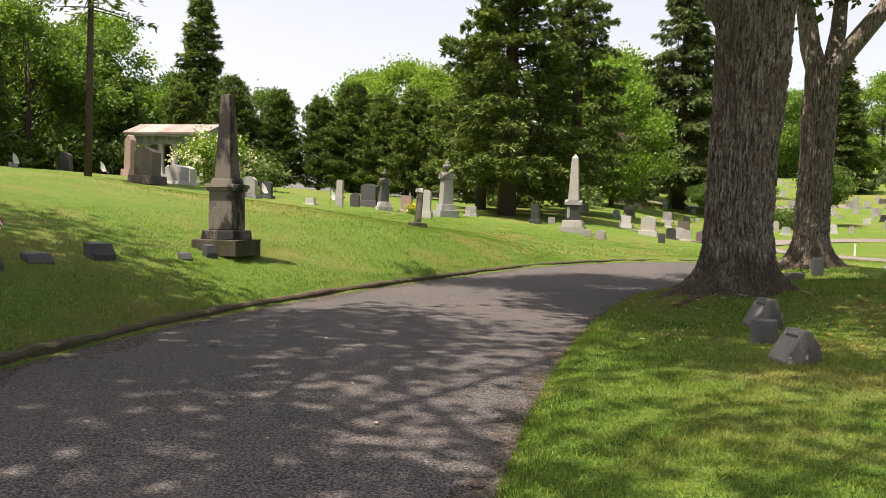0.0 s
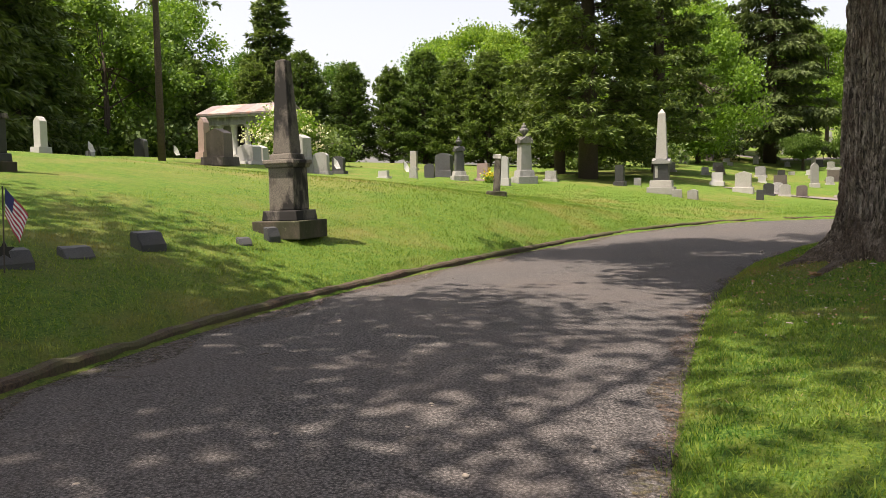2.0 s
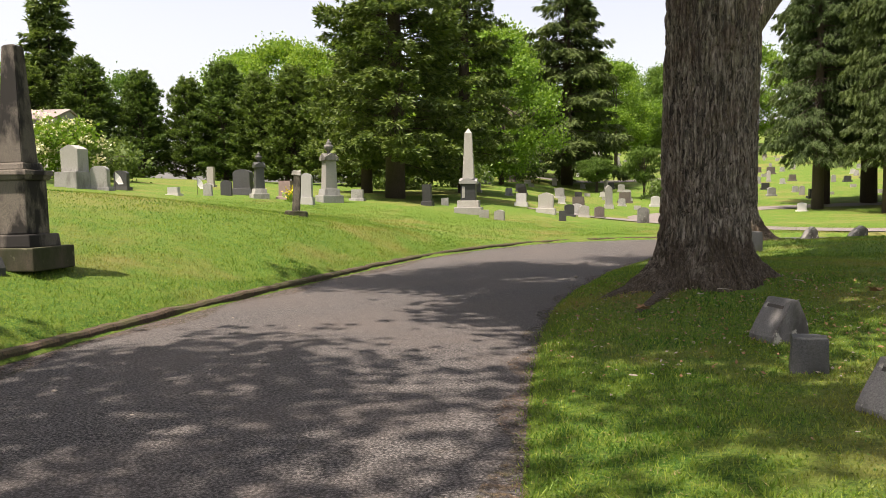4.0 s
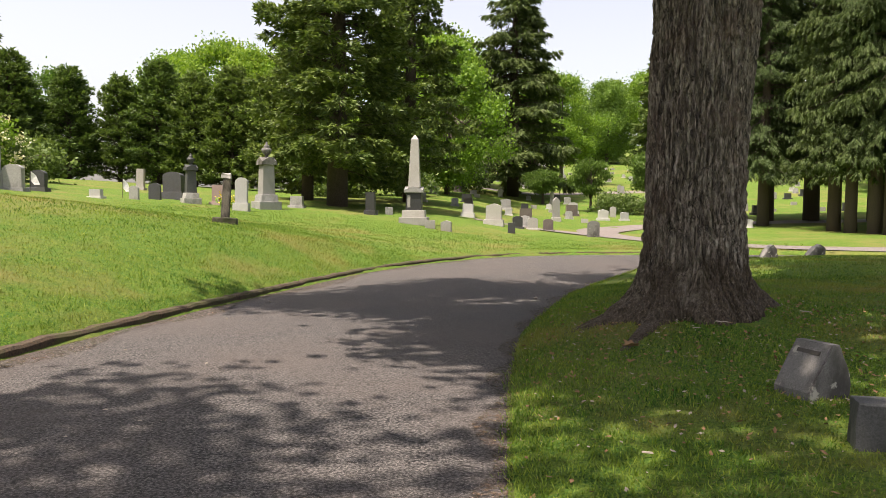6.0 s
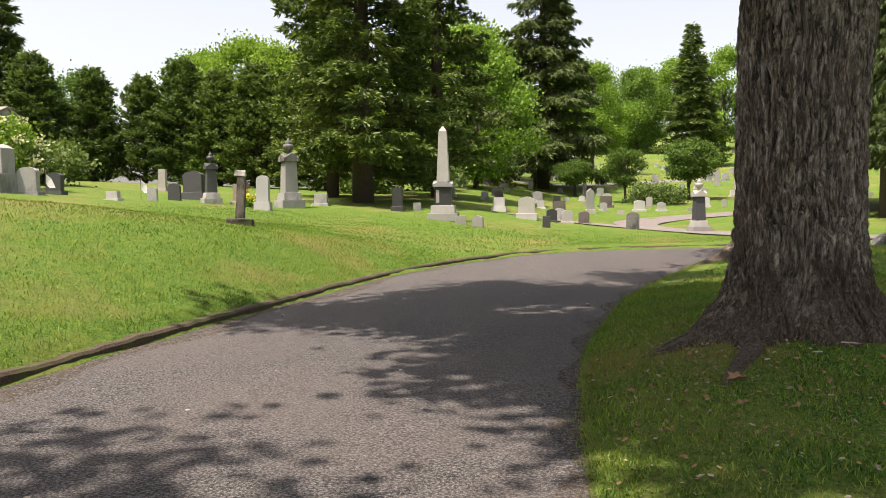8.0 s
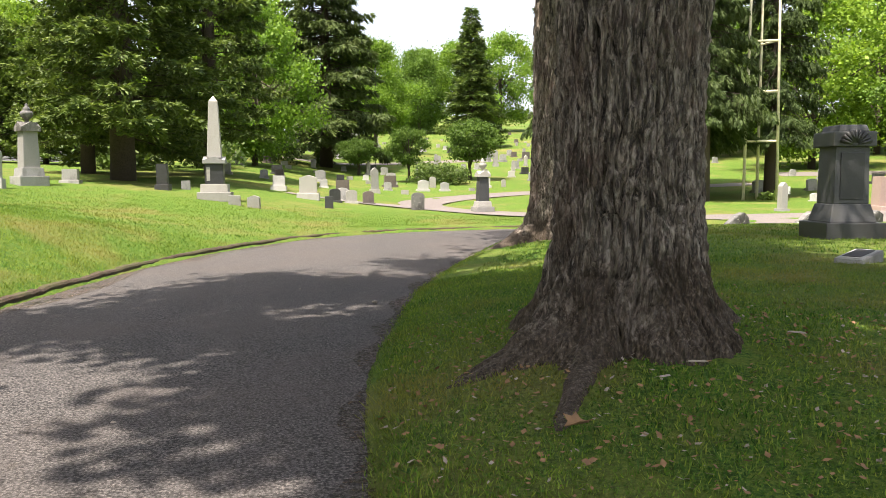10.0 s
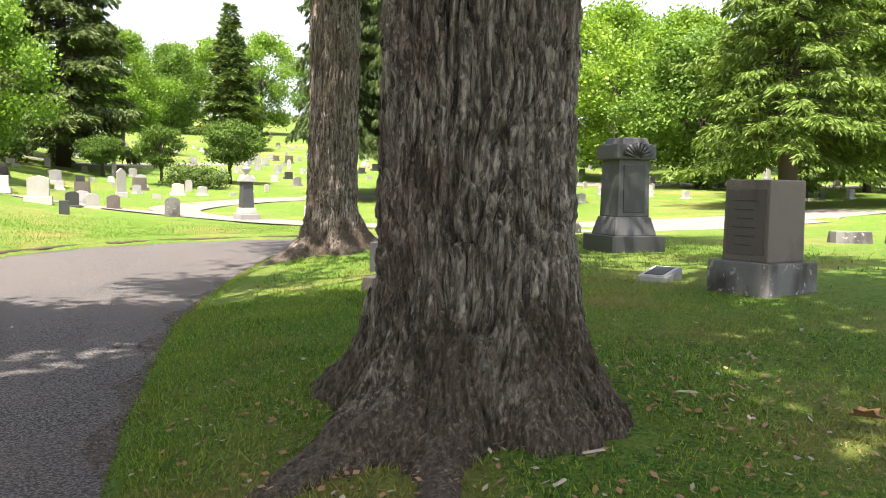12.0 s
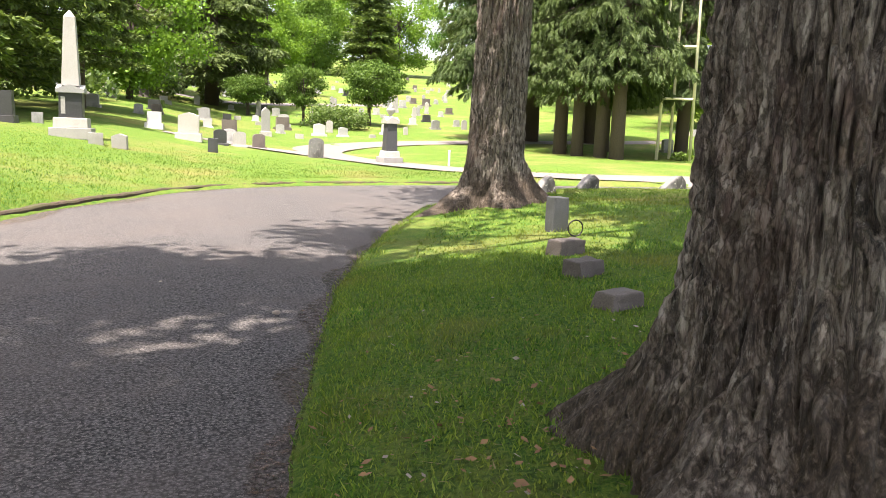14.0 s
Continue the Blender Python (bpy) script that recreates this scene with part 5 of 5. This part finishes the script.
for x, y, s in ((10.6, 69.0, 0.8), (12.0, 68.2, 0.7), (-1.5, 80, 1.2), (-3, 86, 1.4), (-46, 58, 1.8), (-52, 52, 1.8), (-42, 62, 1.7), (-36, 66, 1.6), (-9.5, 62, 1.5), (-6, 66, 1.4)):
    put(shrub, x, y, s, x * 31 % 360)

# the hillside of far graves
srng = random.Random(77)
KINDS = []
for i, (w, h, d, mat, top, base, label) in enumerate(((0.75, 0.7, 0.3, M_GREY, "round", 0.18, "grey granite gravestone"), (0.7, 0.62, 0.3, M_WHITE, "peak", 0.15, "white marble gravestone"), (0.85, 0.6, 0.35, M_CHAR, "flat", 0.2, "dark polished gravestone"),
                                                      (0.45, 0.85, 0.16, M_PALE, "round", 0, "thin pale old headstone"), (0.9, 0.7, 0.4, M_BROWN, "flat", 0.2, "brown granite gravestone"), (0.6, 0.4, 0.35, M_PALE, "flat", 0, "low pale marker"),
                                                      (0.5, 1.5, 0.45, M_PALE, "peak", 0.3, "tall pale shaft gravestone"))):
    KINDS.append((w, h, d, mat, top, base, label))
lanes = np.array(spline(LANE) + spline(BRANCH) + [(-14, 92), (2, 90), (7, 91), (12, 92), (22, 96)])
made, spots = {}, []
while len(spots) < 235:
    y = 57 + 100 * srng.random() ** 1.2
    x = srng.uniform(-3 - 0.1 * (y - 45), 12 + 0.42 * (y - 40)) if len(spots) < 175 else srng.uniform(26, 75)
    if len(spots) >= 175:
        y = srng.uniform(44, 85)
    row = round(y / 3.1) * 3.1 + srng.uniform(-0.3, 0.3)
    if np.min(np.hypot(lanes[:, 0] - x, lanes[:, 1] - row)) < 2.6 or any(abs(x - a) < 1.2 and abs(row - b) < 1.6 for a, b in spots):
        continue
    if math.hypot(x - 22, row - 51.5) < 5 or (x < 0.5 and row < 52):
        continue
    spots.append((x, row))
    k = srng.choice((0, 0, 0, 1, 1, 2, 2, 3, 4, 5, 5, 5, 0, 6))
    m = at_ground(x, row, srng.uniform(-8, 8), 0.06, srng.uniform(-2, 2), srng.uniform(-2, 2))
    if k not in made:
        w, h, d, mat, top, base, label = KINDS[k]
        made[k] = tablet("gravestone", x, row, w, h, d, mat, label + " on the far lawn", top, 0, base, (0, 0), "far gravestones")
    else:
        c = copy_thing(made[k], m)
        s = srng.uniform(0.6, 1.0)
        c.scale = (s, s, s)
for x, y, mat, label in ((2.4, 45.6, M_CHAR, "small dark stone among bright flowers"), (3.2, 46.2, M_PALE, "small pale stone among bright flowers"), (4.0, 46.5, M_BROWN, "small brown stone among bright flowers"), (2.9, 48.2, M_GREY, "tall grey stone behind flowers")):
    tablet("gravestone", x, y, 0.5, 0.55, 0.25, mat, label, "round", 5, 0.05)
# parked car on the far lane
ob = thing("car", pose(-0.9, 91.2, ground(-0.9, 91.2) + 0.02, 0, 0, 4), "black parked car on the far lane", "car")
part("body", box(block((0, 0, 0.3), (4.3, 1.75, 0.55), (0.98, 0.95), 0.1), (-0.15, 0, 0.84), (2.5, 1.6, 0.55), (0.72, 0.86), 0.1), M_CARPAINT, ob)
part("windscreen", block((-0.15, -0.79, 0.9), (2.0, 0.05, 0.36), (0.8, 1), 0.01), M_GLASS, ob)
for sx in (-1.35, 1.35):
    for sy in (-0.8, 0.8):
        bm = turned([(0.0, -0.1), (0.27, -0.1), (0.32, -0.06), (0.32, 0.06), (0.27, 0.1), (0.0, 0.1)], 18)
        bmesh.ops.transform(bm, matrix=pose(sx, sy, 0.32, 90), verts=bm.verts)
        part("wheel", bm, M_TYRE, ob)
# yellow flowers by the graves
ob = thing("flower_clump", at_ground(-10.4, 39.2), "clump of yellow flowers by the graves", "flowers")
tagged(leaf_cloud("bloom", brng, [(0, 0, 0.35)], 0.16, 160, 0.1, M_YELLOW, ob), kind="stuff")
tagged(leaf_cloud("foliage", brng, [(0, 0, 0.18)], 0.18, 160, 0.16, M_WOOD, ob), kind="stuff")

# small litter on road and lawn
lrng = random.Random(12)
for x, y, a in ((2.3, 12.45, 30), (4.9, 12.9, 110)):
    ob = thing("dead_leaf", pose(x, y, ground(x, y) + 0.045, 6, 5, a), "curled brown dead leaf on the grass", "leaf")
    bm = bmesh.new()
    out = [(0.1 * (1 if k % 2 == 0 else 0.6) * math.cos(6.283 * k / 12), 0.07 * (1 if k % 2 == 0 else 0.6) * math.sin(6.283 * k / 12)) for k in range(12)]
    c0, c1 = bm.verts.new((0, 0, 0.0)), bm.verts.new((0, 0, 0.004))
    ra = [bm.verts.new((x0, y0, 0.7 * abs(y0))) for x0, y0 in out]
    rb = [bm.verts.new((x0, y0, 0.7 * abs(y0) + 0.004)) for x0, y0 in out]
    for k in range(12):
        bm.faces.new((c0, ra[k], ra[(k + 1) % 12]))
        bm.faces.new((c1, rb[(k + 1) % 12], rb[k]))
        bm.faces.new((ra[k], rb[k], rb[(k + 1) % 12], ra[(k + 1) % 12]))
    part("blade", bm, M_DEADLEAF, ob)
for x, y, a, ln in ((3.28, 13.05, 12, 0.15), (2.62, 12.85, 60, 0.12), (4.25, 13.5, -20, 0.13), (3.0, 12.9, 30, 0.1), (-2.8, 6.2, 25, 0.2), (-2.2, 7.2, 80, 0.12), (1.9, 9.6, 10, 0.07)):
    z = max(ground(x, y), 0.03)
    ob = thing("wood_chip", pose(x, y, z + 0.03, 0, 4, a), "pale splinter of wood on the ground", "wood chip", "fallen splinters")
    part("chip", roughen(block((0, 0, 0), (ln, 0.018, 0.009), (0.8, 0.6), 0.002), 0.004, 14, 2, int(ln * 90)), M_CHIP if x > 0 else M_POLE, ob)
for k in range(26):
    x0 = lrng.uniform(-3.0, 1.0)
    y0 = lrng.uniform(4, 20)
    if k == 0:
        peb = thing("pebble", pose(1.77, 18.26, 0.03), "small pale pebble on the asphalt", "pebble", "pebbles on the road")
        bm = bmesh.new()
        bmesh.ops.create_icosphere(bm, subdivisions=2, radius=0.028)
        for v in bm.verts:
            v.co = Vector((v.co.x * 1.3, v.co.y, v.co.z * 0.6)) + noise.noise_vector(v.co * 40) * 0.006
        part("stone", bm, M_CHIP, peb, smooth=True)
    else:
        c = copy_thing(peb, pose(x0, y0, 0.03, 0, 0, k * 50))
        s = lrng.uniform(0.3, 0.75)
        c.scale = (s, s, s)

# ---------------------------------------------------------------- grass
grng = np.random.default_rng(4)


def grass(name, x0, x1, y0, y1, count, tall, wide, label, keep, splay=0.45, mat=None):
    x, y = grng.uniform(x0, x1, count), grng.uniform(y0, y1, count)
    out_l, out_r = offside(KERB_LINE, x, y), -offside(EDGE_LINE, x, y)
    ok = keep(x, y, out_l, out_r)
    x, y = x[ok], y[ok]
    clump = 0.5 + 0.25 * np.sin(3.1 * x + 1.7 * y + 2.3 * np.sin(1.3 * y - 0.6 * x)) + 0.25 * np.sin(4.1 * y - 2.3 * x + 2.6 * np.sin(0.9 * x + 0.4 * y) + np.sin(7.7 * x))
    n = len(x)
    h = tall * grng.uniform(0.45, 1.15, n) * (0.65 + 0.55 * clump)
    base = np.stack([x, y, lawn_height(x, y) - 0.008], 1)
    lean = grng.normal(0, splay, (n, 2))
    along = np.stack([lean[:, 0] * h, lean[:, 1] * h, h], 1)
    a = grng.uniform(0, 6.283, n)
    across = np.stack([np.cos(a), np.sin(a), np.zeros(n)], 1) * (wide * grng.uniform(0.6, 1.3, n))[:, None]
    tagged(link_mesh(name, blades_mesh(name, base, along, across), mat or M_BLADE), label, "grass", kind="stuff")


def off_tree(x, y):
    return (np.hypot(x - 3.25, y - 14.1) > 0.85 + 0.25 * np.sin(4 * np.arctan2(y - 14.1, x - 3.25))) & (np.hypot(x - 6.1, y - 24.6) > 0.8)


grass("verge_grass", 1.0, 8.5, 2.5, 20, 250000, 0.046, 0.0042, "short green grass of the shaded verge", lambda x, y, l, r: (r > 0.0) & off_tree(x, y) & (grng.random(len(x)) < np.clip(1.25 - r / 6, 0.15, 1)))
grass("edge_grass", 0.8, 6.0, 2.5, 27, 130000, 0.062, 0.0037, "longer grass fringing the asphalt edge", lambda x, y, l, r: (r > -0.07) & (r < 0.22 + 0.1 * np.sin(y * 7)) & off_tree(x, y))
grass("bank_grass", -9.5, 0.0, 3.5, 27, 170000, 0.055, 0.0045, "short sunlit grass of the bank", lambda x, y, l, r: (l > 0.09) & (l < 6) & (grng.random(len(x)) < np.clip(1.15 - l / 5.2, 0.0, 1)))
grass("verge_clover", 1.0, 8.0, 3.0, 19, 90000, 0.022, 0.009, "low clover and weeds spread through the verge", lambda x, y, l, r: (r > 0.05) & off_tree(x, y) & (grng.random(len(x)) < np.clip(1.2 - r / 6, 0.1, 1) * (0.5 + 0.5 * np.sin(x * 2.3 + np.sin(y * 1.7)) * np.sin(y * 1.9))), 1.4, M_CLOVER)
grass("dry_grass", 1.2, 7.0, 6.5, 19, 42000, 0.02, 0.0035, "dry thatch and dead stems lying through the verge", lambda x, y, l, r: (r > 0.02) & off_tree(x, y) & (grng.random(len(x)) < 0.35 + 0.5 * np.sin(1.9 * x - 1.1 * y + 2 * np.sin(1.7 * y))), 2.4, M_STRAW)
grass("kerb_grass", -4.5, 3.0, 3.5, 32, 90000, 0.06, 0.004, "grass hanging over the kerb", lambda x, y, l, r: (l > 0.06) & (l < 0.28))
grass("meadow_grass", -16, 16, 16, 42, 180000, 0.06, 0.008, "rough grass of the sunlit lawn", lambda x, y, l, r: ((l > 0.3) | (r > 0.6)) & off_tree(x, y) & (grng.random(len(x)) < step(-16, -9, x) * step(16, 22, y) * step(42, 33, y) * step(16, 11, x)))


def litter(name, cx, cy, spread, count, size, mat, label):
    x, y = grng.normal(cx, spread, count), grng.normal(cy, spread, count)
    ok = (-offside(EDGE_LINE, x, y) > 0.05) & off_tree(x, y)
    x, y = x[ok], y[ok]
    n = len(x)
    base = np.stack([x, y, lawn_height(x, y) + grng.uniform(0.015, 0.035, n)], 1)
    a = grng.uniform(0, 6.283, n)
    s = (size * grng.uniform(0.4, 1.4, n))[:, None]
    along = np.stack([np.cos(a), np.sin(a), grng.normal(0, 0.3, n)], 1) * s
    across = np.stack([-np.sin(a), np.cos(a), grng.normal(0, 0.3, n)], 1) * s * 0.3
    tagged(link_mesh(name, blades_mesh(name, base, along, across), mat), label, "litter", kind="stuff")


litter("leaf_litter", 3.4, 12.9, 1.6, 2400, 0.04, M_DEADLEAF, "scattered brown bits of leaf on the shaded grass")
litter("pale_litter", 3.2, 12.7, 1.9, 900, 0.035, M_CHIP, "scattered pale bits of bark and twig on the grass")
